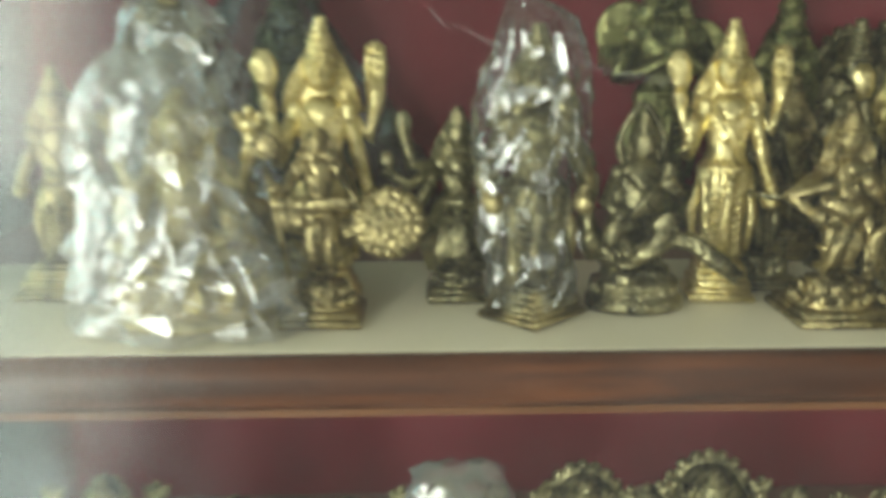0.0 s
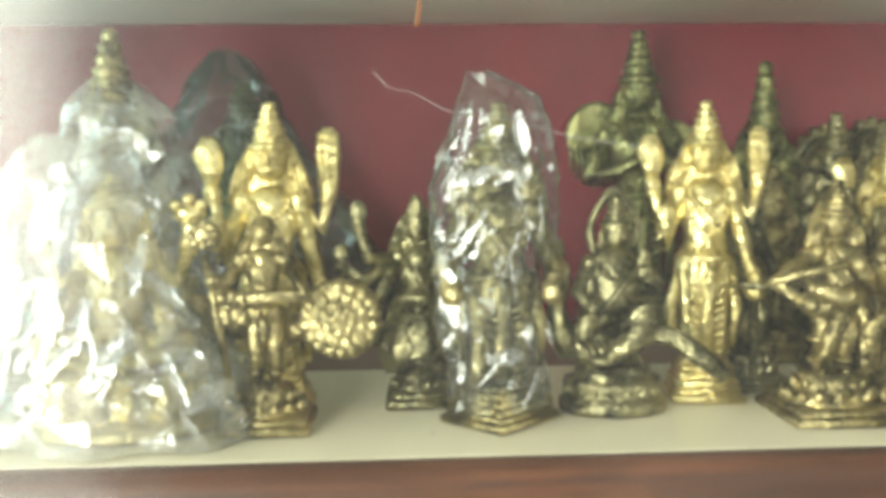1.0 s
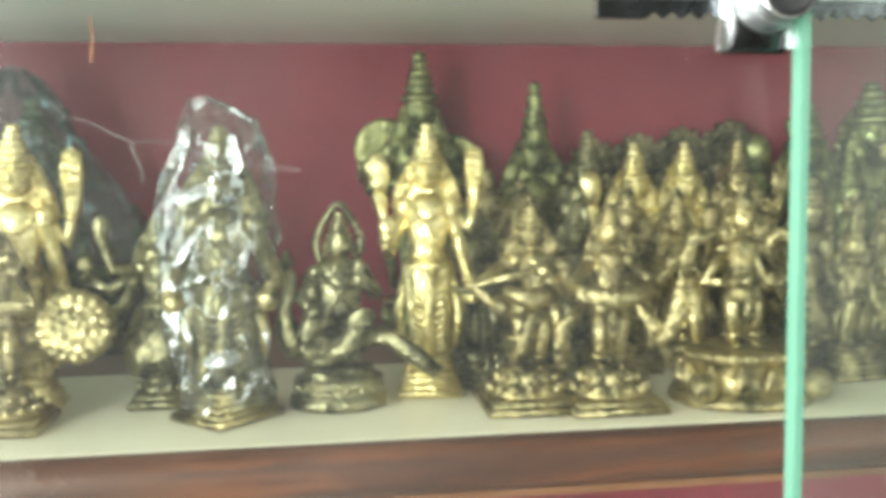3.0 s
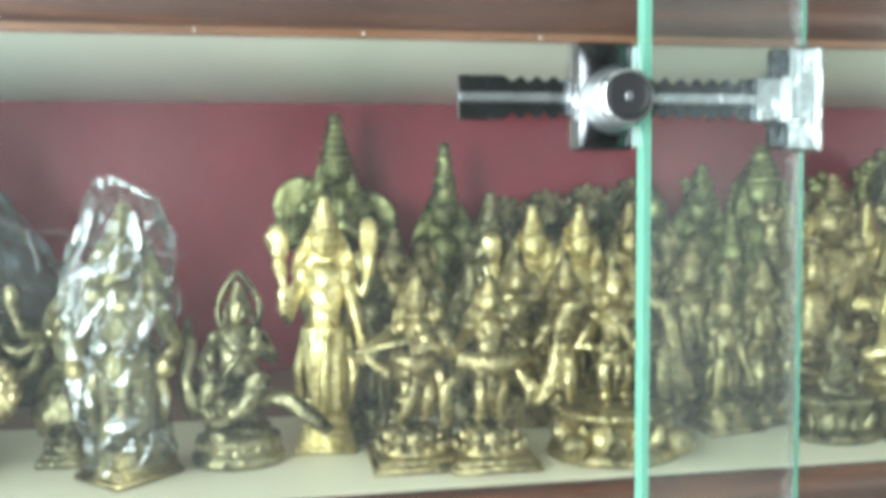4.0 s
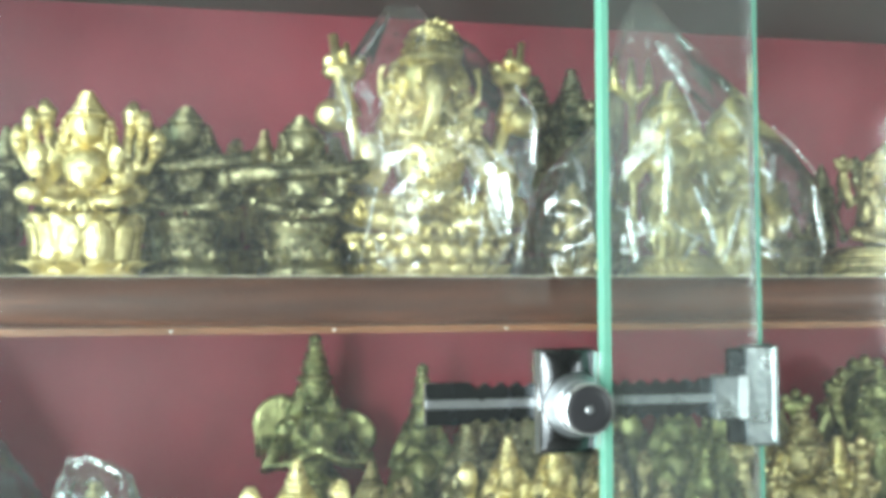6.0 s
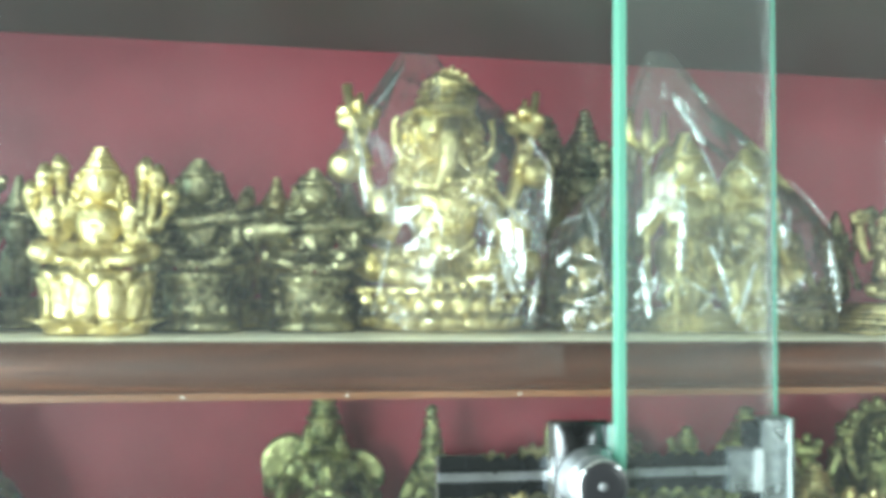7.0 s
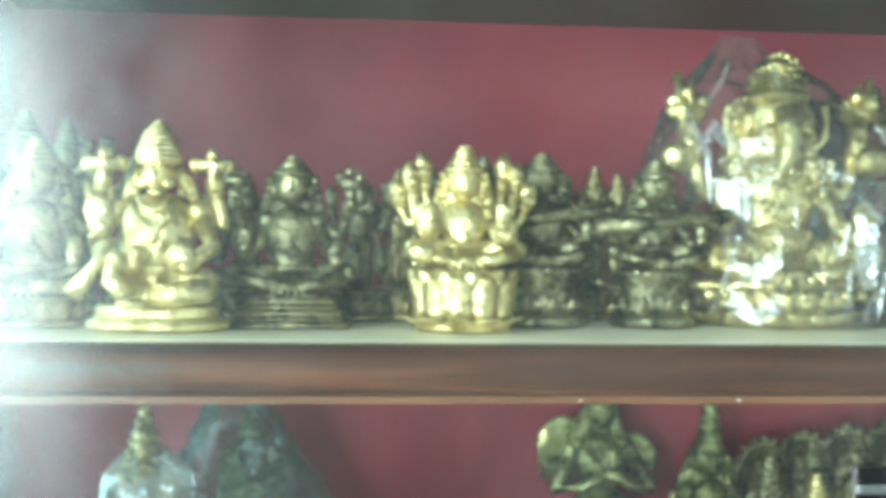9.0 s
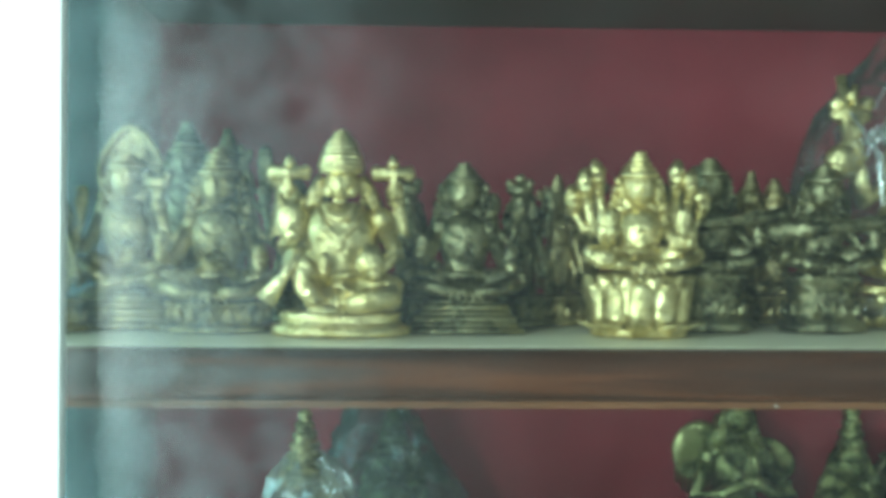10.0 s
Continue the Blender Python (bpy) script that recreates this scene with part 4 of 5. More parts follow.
def with_trunk(m, u, sh, z0, hz, r):
    # elephant-headed: big ears, trunk curled to one side, round belly, tusk
    for s in (-1, 1):
        m.ball((s * r * 1.2, u * 0.02, hz - r * 0.15), (r * 0.45, r * 0.2, r * 0.85), 14, 9)
        m.arc((s * r * 1.25, -u * 0.02, hz - r * 0.2), s * r * 0.62, r * 0.95, -100, 40, r * 0.13, 16, 6)
        m.tube([(s * r * 0.5, -r * 0.85, hz - r * 0.4), (s * r * 0.75, -r * 1.3, hz - r * 0.65)], [r * 0.17, r * 0.07], 7)
    m.tube([(0, -r * 0.9, hz + r * 0.1), (0, -r * 1.25, hz - r * 0.7), (-r * 0.1, -r * 1.3, hz - r * 1.6), (-r * 0.55, -r * 1.35, hz - r * 2.3), (-r * 1.1, -r * 1.3, hz - r * 2.2), (-r * 1.2, -r * 1.25, hz - r * 1.85)], [r * 0.5, r * 0.42, r * 0.34, r * 0.27, r * 0.2, r * 0.12], 12)
    m.ball((0, -u * 0.04, z0 + u * 0.16), (u * 0.13, u * 0.12, u * 0.12), 16, 10)
    m.beads((0, -u * 0.06, z0 + u * 0.22), u * 0.12, u * 0.1, u * 0.06, 13, u * 0.012)
    m.arc((r * 0.35, u * 0.05, hz + r * 1.0), r * 0.85, r * 1.25, -10, 170, r * 0.15, 20, 7)
    m.ball((-r * 0.1, u * 0.02, hz + r * 1.15), (r * 0.8, r * 0.6, r * 0.95), 14, 10)
    for k in range(9):
        a = radians(20 + 17.5 * k)
        m.ball((r * 0.35 + r * 0.95 * math.cos(a), u * 0.03, hz + r * 1.0 + r * 1.3 * math.sin(a)), r * 0.15, 7, 5)
    for s in (-1, 1):
        m.tube([(s * u * 0.36, 0, sh + u * 0.06), (s * u * 0.40, 0, sh + u * 0.36)], [u * 0.024, u * 0.018], 7)
        m.tube([(s * u * 0.33, 0, sh + u * 0.1), (s * u * 0.35, 0, sh + u * 0.33)], [u * 0.022, u * 0.012], 7)
    m.block((0, u * 0.02, z0 - u * 0.01), (u * 0.72, u * 0.4, u * 0.03))
    for k, (w, n) in enumerate(((1.12, 15), (1.0, 13), (0.85, 11), (0.66, 9))):
        for i in range(n):
            a = math.pi + math.pi * (i + 0.5) / n
            m.ball((r * w * math.cos(a), r * w * 0.95 * math.sin(a), hz + r * (0.62 + 0.36 * k)), r * 0.13, 6, 5)
    for drop, wide in ((0.06, 0.16), (0.13, 0.19), (0.20, 0.2)):
        m.beads((0, -u * 0.08, sh + u * 0.02), u * wide, u * 0.09, u * drop, 17, u * 0.012)
    for s in (-1, 1):
        m.ball((s * u * 0.40, -u * 0.03, sh + u * 0.02), (u * 0.075, u * 0.05, u * 0.07), 10, 7)
        m.lathe([(u * 0.05, 0), (u * 0.075, u * 0.02), (u * 0.05, u * 0.04)], (s * u * 0.30, -u * 0.05, z0 + u * 0.22), 12)
        for k in range(6):
            m.arc((s * u * (0.08 + 0.045 * k), -u * 0.20, z0 + u * 0.07), u * 0.018, u * 0.08, 0, 180, u * 0.009, 6, 5)
    broad_petals(m, u * 0.31, z0 * 0.45, z0 * 0.42, 22, 0.25, 0.8)
    broad_petals(m, u * 0.32, z0 * 0.08, z0 * 0.30, 22, 0.35, 0.8, 0.5)
    for k in range(11):
        m.ball((-u * 0.33 + u * 0.066 * k, -u * 0.2, z0 - u * 0.03), u * 0.026, 7, 5)


def with_trident(m, u, sh, hip, z0, hz):
    x = -u * 0.155
    m.tube([(x, -u * 0.05, z0), (x, -u * 0.05, hz + u * 0.07)], u * 0.012, 7)
    for s in (-1, 0, 1):
        m.tube([(x, -u * 0.05, hz + u * 0.03), (x + s * u * 0.06, -u * 0.05, hz + u * 0.08), (x + s * u * 0.06, -u * 0.05, hz + u * 0.18)], [u * 0.012, u * 0.02, u * 0.005], 6)
    limb(m, [(-u * 0.1, 0, sh - u * 0.02), (-u * 0.19, -u * 0.03, sh - u * 0.15), (x, -u * 0.06, sh - u * 0.05)], u * 0.032)
    limb(m, [(u * 0.1, 0, sh - u * 0.02), (u * 0.17, -u * 0.05, sh - u * 0.18), (u * 0.12, -u * 0.16, sh - u * 0.1)], u * 0.032)


def dancer(m, u, sh, hip, z0, hz):
    for s in (-1, 1):
        for ex, ez, wx, wz in ((0.22, -0.02, 0.26, 0.14), (0.24, -0.12, 0.34, -0.05), (0.18, -0.2, 0.3, -0.24)):
            limb(m, [(s * u * 0.09, 0, sh - u * 0.02), (s * u * ex, 0, sh + u * ez), (s * u * wx, -u * 0.03, sh + u * wz)], u * 0.03)
            m.ball((s * u * wx, -u * 0.03, sh + u * (wz + 0.05)), (u * 0.04, u * 0.025, u * 0.055), 8, 6)
    m.lathe([(u * 0.11, 0), (u * 0.19, -u * 0.2), (u * 0.15, -u * 0.33)], (0, 0, hip), 30, 1, 0.7, 0.1, 9)


def cone_crowned(h=0.095):
    """A broad seated king: ringed cone crown, dark chest, emblems held up on both sides, one leg hanging."""
    m = Mesh()
    u = h / 430.0
    q = lambda x, y, z: (x * u, y * u, z * u)
    m.lathe([(142 * u, 0), (146 * u, 6 * u), (144 * u, 18 * u), (128 * u, 24 * u), (124 * u, 34 * u), (130 * u, 42 * u), (120 * u, 50 * u)], (0, 0, 0), 40, 1.0, 0.62)
    # cone crown of five rings
    prof = []
    for z, r in ((336, 45), (346, 48), (356, 47), (366, 45), (376, 41), (386, 36), (396, 30), (406, 22), (414, 15)):
        prof += [(r * u, z * u), (r * u * 1.03, (z + 3) * u), (r * u * 1.01, (z + 6.5) * u), (r * u * 0.95, (z + 8.5) * u)]
    prof += [(8 * u, 419 * u), (9 * u, 423 * u), (3 * u, 430 * u)]
    m.lathe(prof, q(0, 0, 0), 24)
    # face: cheeks, nose, lips, brows, ears with rings
    m.ball(q(0, -6, 314), q(36, 38, 34), 18, 12)
    m.ball(q(0, -42, 308), q(6, 9, 14), 8, 6)
    m.ball(q(0, -38, 291), q(14, 6, 4), 10, 5)
    m.ball(q(0, -34, 279), q(15, 9, 7), 10, 6)
    for s in (-1, 1):
        m.tube([q(s * 5, -40, 322), q(s * 17, -38, 327), q(s * 30, -28, 322)], [3 * u, 4 * u, 3 * u], 6)
        m.ball(q(s * 16, -37, 316), q(10, 5, 5), 8, 5)
        m.ball(q(s * 24, -26, 298), q(14, 12, 14), 8, 6)
        m.ball(q(s * 44, 4, 305), q(8, 12, 22), 8, 6)
        m.ball(q(s * 47, 0, 278), q(10, 8, 11), 8, 6)
        m.tube([q(s * 40, 14, 330), q(s * 58, 14, 290), q(s * 70, 10, 255)], [14 * u, 18 * u, 12 * u], 8)
    # trunk and two necklaces
    m.tube([q(0, 0, 60), q(0, -4, 120), q(0, -8, 190), q(0, 0, 245), q(0, 0, 275)], [u * 78, u * 66, u * 80, u * 72, u * 32], 20, 0.72)
    m.tube([q(-44, -40, 262), q(-30, -58, 225), q(0, -66, 196), q(30, -58, 225), q(44, -40, 262)], [6 * u, 9 * u, 12 * u, 9 * u, 6 * u], 8)
    m.ball(q(0, -68, 190), q(15, 8, 18), 10, 7)
    m.tube([q(-34, -40, 270), q(-20, -54, 248), q(0, -58, 238), q(20, -54, 248), q(34, -40, 270)], 6 * u, 7)
    m.lathe([(70 * u, 0), (79 * u, 6 * u), (79 * u, 16 * u), (70 * u, 22 * u)], q(0, -2, 112), 24, 1, 0.74)
    for s in (-1, 1):
        m.ball(q(s * 84, 0, 240), q(28, 28, 26), 12, 8)
        # upper arm, forearm up, emblem: a bar with a knob over it on a stem
        limb(m, [q(s * 86, 6, 238), q(s * 130, 8, 208), q(s * 112, 0, 300)], 17 * u)
        m.tube([q(s * 112, -4, 290), q(s * 108, -6, 345)], [11 * u, 10 * u], 8)
        m.tube([q(s * 74, -6, 336), q(s * 142, -6, 338)], [14 * u, 14 * u], 10)
        for k in (74, 142):
            m.ball(q(s * k, -6, 337), q(13, 13, 17), 10, 7)
        m.lathe([(10 * u, 0), (13 * u, 8 * u), (8 * u, 18 * u), (3 * u, 26 * u)], q(s * 108, -6, 348), 10)
    # front pair of arms: an open palm, and a palm turned out by the knee
    limb(m, [q(-90, -10, 226), q(-112, -50, 178), q(-92, -86, 206)], 18 * u)
    m.tube([q(-92, -88, 196), q(-94, -92, 236), q(-90, -92, 278)], [22 * u, 30 * u, 24 * u], 10, 0.42)
    for k in range(4):
        m.tube([q(-112 + 14 * k, -94, 262), q(-116 + 16 * k, -94, 296 - 5 * abs(k - 1))], [7 * u, 5 * u], 6)
    limb(m, [q(90, -10, 226), q(118, -50, 168), q(72, -96, 132)], 18 * u)
    m.tube([q(66, -100, 118), q(66, -104, 150), q(70, -100, 186)], [24 * u, 31 * u, 16 * u], 10, 0.45)
    # hanging mace, bent leg, foot, round knee
    m.tube([q(-66, -92, 186), q(-108, -100, 120), q(-142, -100, 74)], [9 * u, 12 * u, 22 * u], 10, 0.7)
    m.tube([q(-40, -40, 110), q(-84, -86, 150), q(-62, -100, 104), q(-26, -104, 62)], [36 * u, 30 * u, 24 * u, 18 * u], 12)
    m.ball(q(-24, -118, 58), q(34, 20, 11), 10, 6)
    m.ball(q(-26, -88, 146), q(15, 12, 27), 10, 7)
    m.tube([q(30, -20, 96), q(92, -60, 96), q(124, -70, 90)], [42 * u, 36 * u, 28 * u], 12)
    m.tube([q(118, -84, 84), q(60, -104, 78), q(20, -104, 66)], [27 * u, 24 * u, 16 * u], 10)
    for k in range(4):
        m.arc(q(46, -100 - k, 104 - 12 * k), (34 - 3 * k) * u, -14 * u, 0, 180, 5 * u, 10, 6)
    for k in range(-3, 3):
        m.tube([q(k * 9, -84, 100), q(k * 13, -100, 70), q(k * 15, -96, 50)], [5 * u, 7 * u, 6 * u], 6)
    return m

def bird_rider(h=0.09):
    """A crowned rider turned half aside on a crested long-tailed bird, over a round two-stepped plinth."""
    m = Mesh()
    u = h / 425.0
    q = lambda x, y, z: (x * u, y * u, z * u)
    m.lathe([(102 * u, 0), (104 * u, 6 * u), (103 * u, 22 * u), (92 * u, 28 * u), (88 * u, 40 * u), (94 * u, 50 * u), (92 * u, 60 * u), (76 * u, 64 * u), (72 * u, 84 * u), (64 * u, 90 * u)], (0, 0, 0), 36, 1.0, 0.8)
    m.petals((0, 0, 0), 80 * u, 30 * u, 18, 22 * u, 0.9, 0.8)
    m.block(q(-30, -66, 60), (54 * u, 22 * u, 24 * u))
    # bird: breast, feathered wing, curved neck, crested head with a beak
    m.ball(q(-26, 0, 126), q(78, 52, 44), 18, 12)
    for k in range(7):
        m.tube([q(-70 + 14 * k, -46, 140), q(-62 + 15 * k, -54, 118), q(-50 + 16 * k, -48, 98)], [6 * u, 8 * u, 5 * u], 6)
    m.tube([q(-78, -6, 118), q(-106, -8, 160), q(-112, -8, 205), q(-100, -8, 245), q(-98, -8, 275), q(-112, -8, 292)], [34 * u, 24 * u, 17 * u, 14 * u, 15 * u, 13 * u], 12)
    m.tube([q(-112, -8, 292), q(-124, -8, 276), q(-126, -8, 256)], [12 * u, 8 * u, 3 * u], 8)
    m.lathe([(11 * u, 0), (13 * u, 8 * u), (7 * u, 20 * u), (10 * u, 25 * u), (3 * u, 36 * u)], q(-104, -8, 296), 10)
    # tail: a broad strap that arches and sweeps down beside the plinth
    m.tube([q(30, 0, 118), q(70, -12, 146), q(112, -26, 140), q(156, -44, 108), q(204, -60, 70)], [24 * u, 20 * u, 19 * u, 20 * u, 15 * u], 12, 0.75)
    for k in (-1, 1):
        m.tube([q(66, -14 + k * 12, 158), q(112, -30 + k * 12, 152), q(158, -50 + k * 11, 118), q(200, -64 + k * 8, 80)], 4 * u, 6)
    # rider: trunk, legs with folded cloth, arms, staff
    m.tube([q(6, 4, 146), q(4, 0, 200), q(2, -4, 250), q(4, 0, 288), q(5, 0, 316)], [56 * u, 44 * u, 52 * u, 46 * u, 20 * u], 16, 0.72)
    m.tube([q(10, -20, 168), q(52, -62, 188), q(22, -74, 150), q(-26, -70, 112)], [34 * u, 27 * u, 24 * u, 15 * u], 12)
    m.ball(q(-36, -78, 108), q(26, 14, 10), 9, 6)
    m.tube([q(-6, -20, 168), q(-58, -44, 186), q(-72, -52, 140)], [33 * u, 27 * u, 18 * u], 12)
    for k in range(5):
        m.arc(q(44 - 13 * k, -82 + 2 * k, 178 - 13 * k), 20 * u, 7 * u, 0, 180, 4 * u, 8, 6)
    m.beads(q(4, -24, 286), 38 * u, 22 * u, 34 * u, 11, 6 * u)
    m.tube([q(-34, -24, 284), q(4, -42, 240), q(40, -28, 196)], 7 * u, 7, 0.6)
    limb(m, [q(-44, -4, 282), q(-74, -26, 228), q(-50, -60, 204)], 15 * u)
    limb(m, [q(50, -4, 282), q(76, -30, 238), q(44, -62, 272)], 15 * u)
    m.ball(q(42, -64, 296), q(14, 9, 20), 9, 7)
    m.tube([q(-34, -68, 196), q(26, -62, 272)], [9 * u, 8 * u], 8)
    m.tube([q(-52, -44, 216), q(-54, -44, 262)], [9 * u, 11 * u], 8)
    head(m, q(5, -4, 340), 27 * u, 52 * u, 4)
    # leaf-shaped open halo
    pts = [(5 + 46 * math.cos(radians(a)), 340 + 58 * math.sin(radians(a)) * (1 + 0.45 * max(0.0, math.sin(radians(a))) ** 8)) for a in range(-40, 225, 12)]
    m.tube([q(x, 16, z) for x, z in pts], 8 * u, 8)
    return m


# ---- middle shelf: figures ----
put("gold_standing_idol", standing(0.127, "square", 0.032, 0.014, 4, 0.165, girth=0.97), GOLD, -0.0935, 0.078, 0, "polished brass standing idol with four raised arms")
put("staff_bearer_idol", standing(0.082, "plinth", 0.036, 0.016, 0, 0.065, robe=False, girth=0.90, build=with_staff_and_bird), BRASS, -0.093, 0.046, 0, "aged brass idol with a staff and a fan-tailed bird")
put("dancing_idol", standing(0.088, "plinth", 0.028, 0.018, 0, 0.14, robe=False, girth=1.1, build=dancer), DARK, -0.033, 0.077, 0, "small dark bronze dancing idol with many arms")
put("wrapped_standing_idol", standing(0.124, "square", 0.037, 0.016, 2, 0.16, turn=45, girth=1.1), BRASS, -0.002, 0.046, 0, "brass standing idol inside crumpled clear polythene")
put("bird_rider_idol", bird_rider(0.090), DARK, 0.046, 0.060, 0, "dark bronze idol riding a long-tailed bird")
put("gold_slender_idol", standing(0.126, "square", 0.030, 0.018, 4, 0.165, girth=0.93), GOLD, 0.0885, 0.074, 0, "polished brass slender idol with a raised palm", turn=-6)
put("winged_idol", standing(0.180, "round", 0.06, 0.022, 0, 0.19, girth=0.95, build=with_wings, hair=0.62), OLIVE, 0.1055, 0.245, 0, "tall greenish brass winged idol with folded hands")
put("tall_crowned_idol", standing(0.160, "round", 0.06, 0.022, 2, 0.30, girth=1.0), OLIVE, 0.178, 0.232, 0, "tall greenish brass idol with a tapering crown")
put("plate_bearer_idol", standing(0.092, "plinth", 0.04, 0.014, 0, 0.12, build=with_plate), DARK, 0.1135, 0.098, 0, "dark bronze idol holding out a round plate")
put("flute_player_idol", standing(0.093, "plinth", 0.042, 0.017, 0, 0.17, robe=False, lean=0.05, build=with_flute), BRASS, 0.128, 0.042, 0, "aged brass flute player idol on a lotus plinth")
put("open_armed_idol", standing(0.089, "plinth", 0.042, 0.017, 0, 0.13, robe=False, build=with_open_arms), BRASS, 0.1635, 0.036, 0, "aged brass idol with arms held forward")
put("scarf_arch_idol", standing(0.096, "round", 0.066, 0.024, 0, 0.16, robe=False, girth=1.1, build=with_arch_scarf), BRASS, 0.226, 0.038, 0, "aged brass idol framed by a falling scarf on an oval plinth")

# the second row, crowned figures close together
for i, (x, y, h, mt) in enumerate(((0.199, 0.185, 0.127, DARK), (0.222, 0.170, 0.119, GOLD), (0.252, 0.168, 0.119, GOLD), (0.287, 0.172, 0.120, BRASS), (0.150, 0.150, 0.098, BRASS), (0.171, 0.115, 0.088, DARK), (0.195, 0.105, 0.098, BRASS), (0.226, 0.115, 0.094, BRASS), (0.262, 0.105, 0.090, BRASS), (0.138, 0.185, 0.105, BRASS))):
    put("crowned_idol", standing(h, "square", 0.034, 0.016, (2, 4)[i % 2], 0.2, girth=1.1), mt, x, y, 0, ("aged brass crowned idol in a close row", "polished brass crowned idol in a close row")[mt is GOLD], turn=(i % 3 - 1) * 8, seed=i)
for i, (x, h) in enumerate(((0.226, 0.118), (0.256, 0.122), (0.288, 0.126), (0.322, 0.130))):
    put("arched_idol", seated(h, 0.05, 0.02, 0.1, 2, halo="arch", girth=0.62), DARK, x, 0.245, 0, "dark bronze idol under a scalloped arch", seed=i)

# the crowd behind the overlapping panes
rnd = random.Random(4)
crowd = [(0.356, 0.215, 0.145, OLIVE), (0.400, 0.215, 0.158, OLIVE), (0.432, 0.210, 0.125, DARK), (0.385, 0.150, 0.118, BRASS), (0.343, 0.145, 0.112, OLIVE), (0.305, 0.120, 0.098, BRASS), (0.330, 0.085, 0.090, BRASS), (0.365, 0.092, 0.096, BRASS), (0.300, 0.070, 0.080, BRASS),
         (0.394, 0.120, 0.136, BRASS), (0.424, 0.130, 0.119, GOLD), (0.408, 0.075, 0.080, GOLD), (0.442, 0.080, 0.088, GOLD), (0.470, 0.120, 0.105, BRASS), (0.505, 0.150, 0.110, DARK), (0.350, 0.045, 0.060, DARK), (0.385, 0.040, 0.055, BRASS), (0.475, 0.055, 0.080, BRASS), (0.515, 0.080, 0.095, DARK), (0.545, 0.120, 0.120, BRASS), (0.560, 0.060, 0.085, BRASS), (0.590, 0.100, 0.110, DARK)]
for i, (x, y, h, mt) in enumerate(crowd):
    kind = i % 4
    if kind == 0:
        ms = standing(h, "square", 0.034, 0.016, 4, 0.2, girth=1.1)
    elif kind == 1:
        ms = seated(h, 0.05, 0.02, 0.18, 4, girth=0.8)
    elif kind == 2:
        ms = standing(h, "plinth", 0.036, 0.016, 0, 0.16, robe=False, girth=1.05, build=(dancer, with_open_arms, with_flute)[i % 3])
    else:
        ms = seated(h, 0.05, 0.022, 0.15, 2, girth=0.8, build=(with_many_arms, with_vina)[i % 2])
    put("small_idol", ms, mt, x, y, 0, {GOLD: "polished brass small idol in a crowd of others", BRASS: "aged brass small idol in a crowd of others", OLIVE: "greenish brass small idol in a crowd of others", DARK: "dark bronze small idol in a crowd of others"}[mt], turn=rnd.uniform(-14, 14), seed=i)
ringed = seated(0.150, 0.06, 0.022, 0.08, 4, halo="arch", girth=0.72)
put("ring_haloed_idol", ringed, OLIVE, 0.530, 0.235, 0, "greenish bronze idol within a tall ring halo")

# wrapped figures at the daylit end
put("bagged_seated_idol", seated(0.098, 0.075, 0.024, 0.16, 4, girth=0.95), GOLD, -0.150, 0.052, 0, "polished brass seated idol inside milky polythene")
put("bagged_tall_idol", standing(0.166, "square", 0.045, 0.018, 2, 0.22), BRASS, -0.175, 0.140, 0, "tall brass idol inside crumpled polythene")
put("bagged_dark_idol", seated(0.150, 0.10, 0.03, 0.22, 2, girth=0.8), OLIVE, -0.128, 0.235, 0, "large greenish idol inside a smoky plastic bag")
put("corner_idol", standing(0.105, "square", 0.04, 0.016, 2, 0.16), BRASS, -0.215, 0.090, 0, "aged brass idol at the bright end of the shelf")

# ---- upper shelf ----
put("leaf_haloed_idol", seated(0.086, 0.052, 0.020, 0.10, 2, halo="leaf", knee=True, square=True), BRASS, -0.257, 0.085, UP, "aged brass seated idol with a leaf-shaped halo")
put("blessing_idol", seated(0.088, 0.058, 0.014, 0.17, 4, girth=1.0), BRASS, -0.209, 0.072, UP, "aged brass seated idol raising one hand")
# This idol's brighter brass carries the nearby window light in its colour.
put("large_seated_idol", cone_crowned(0.095), GOLD, -0.148, 0.050, UP, "heavy brass seated idol with a conical crown, brightened for window light")
put("stepped_base_idol", seated(0.082, 0.056, 0.016, 0.14, 4, square=True, girth=1.05), DARK, -0.090, 0.074, UP, "dark bronze seated idol on a stepped base")
put("lotus_throne_idol", seated(0.086, 0.046, 0.029, 0.20, 2, girth=1.12, build=lotus_throne), GOLD, -0.009, 0.052, UP, "bright polished brass many-armed idol on a lotus")
put("lute_player_idol", seated(0.086, 0.044, 0.030, 0.15, 2, girth=1.15, build=with_vina), DARK, 0.033, 0.080, UP, "dark bronze idol playing a long lute")
put("lute_player_idol", seated(0.083, 0.044, 0.029, 0.15, 2, girth=1.15, build=with_vina), DARK, 0.090, 0.080, UP, "dark bronze idol playing a slanted lute", turn=5, seed=2)
put("elephant_headed_idol", seated(0.138, 0.076, 0.020, 0.17, 4, girth=0.98, build=with_trunk), GOLD, 0.160, 0.098, UP, "polished brass elephant-headed idol inside clear polythene", relief=0.0017)
put("trident_bearer_idol", standing(0.112, "square", 0.05, 0.012, 0, 0.14, robe=False, girth=1.38, build=with_trident), GOLD, 0.298, 0.092, UP, "polished brass standing idol with a trident in polythene")
put("consort_idol", standing(0.105, "square", 0.045, 0.012, 2, 0.14, girth=1.4), GOLD, 0.338, 0.096, UP, "polished brass standing consort idol in polythene")
put("attendant_idol", standing(0.062, "round", 0.03, 0.010, 2, 0.12, girth=1.2), GOLD, 0.287, 0.072, UP, "small polished brass attendant idol in polythene")
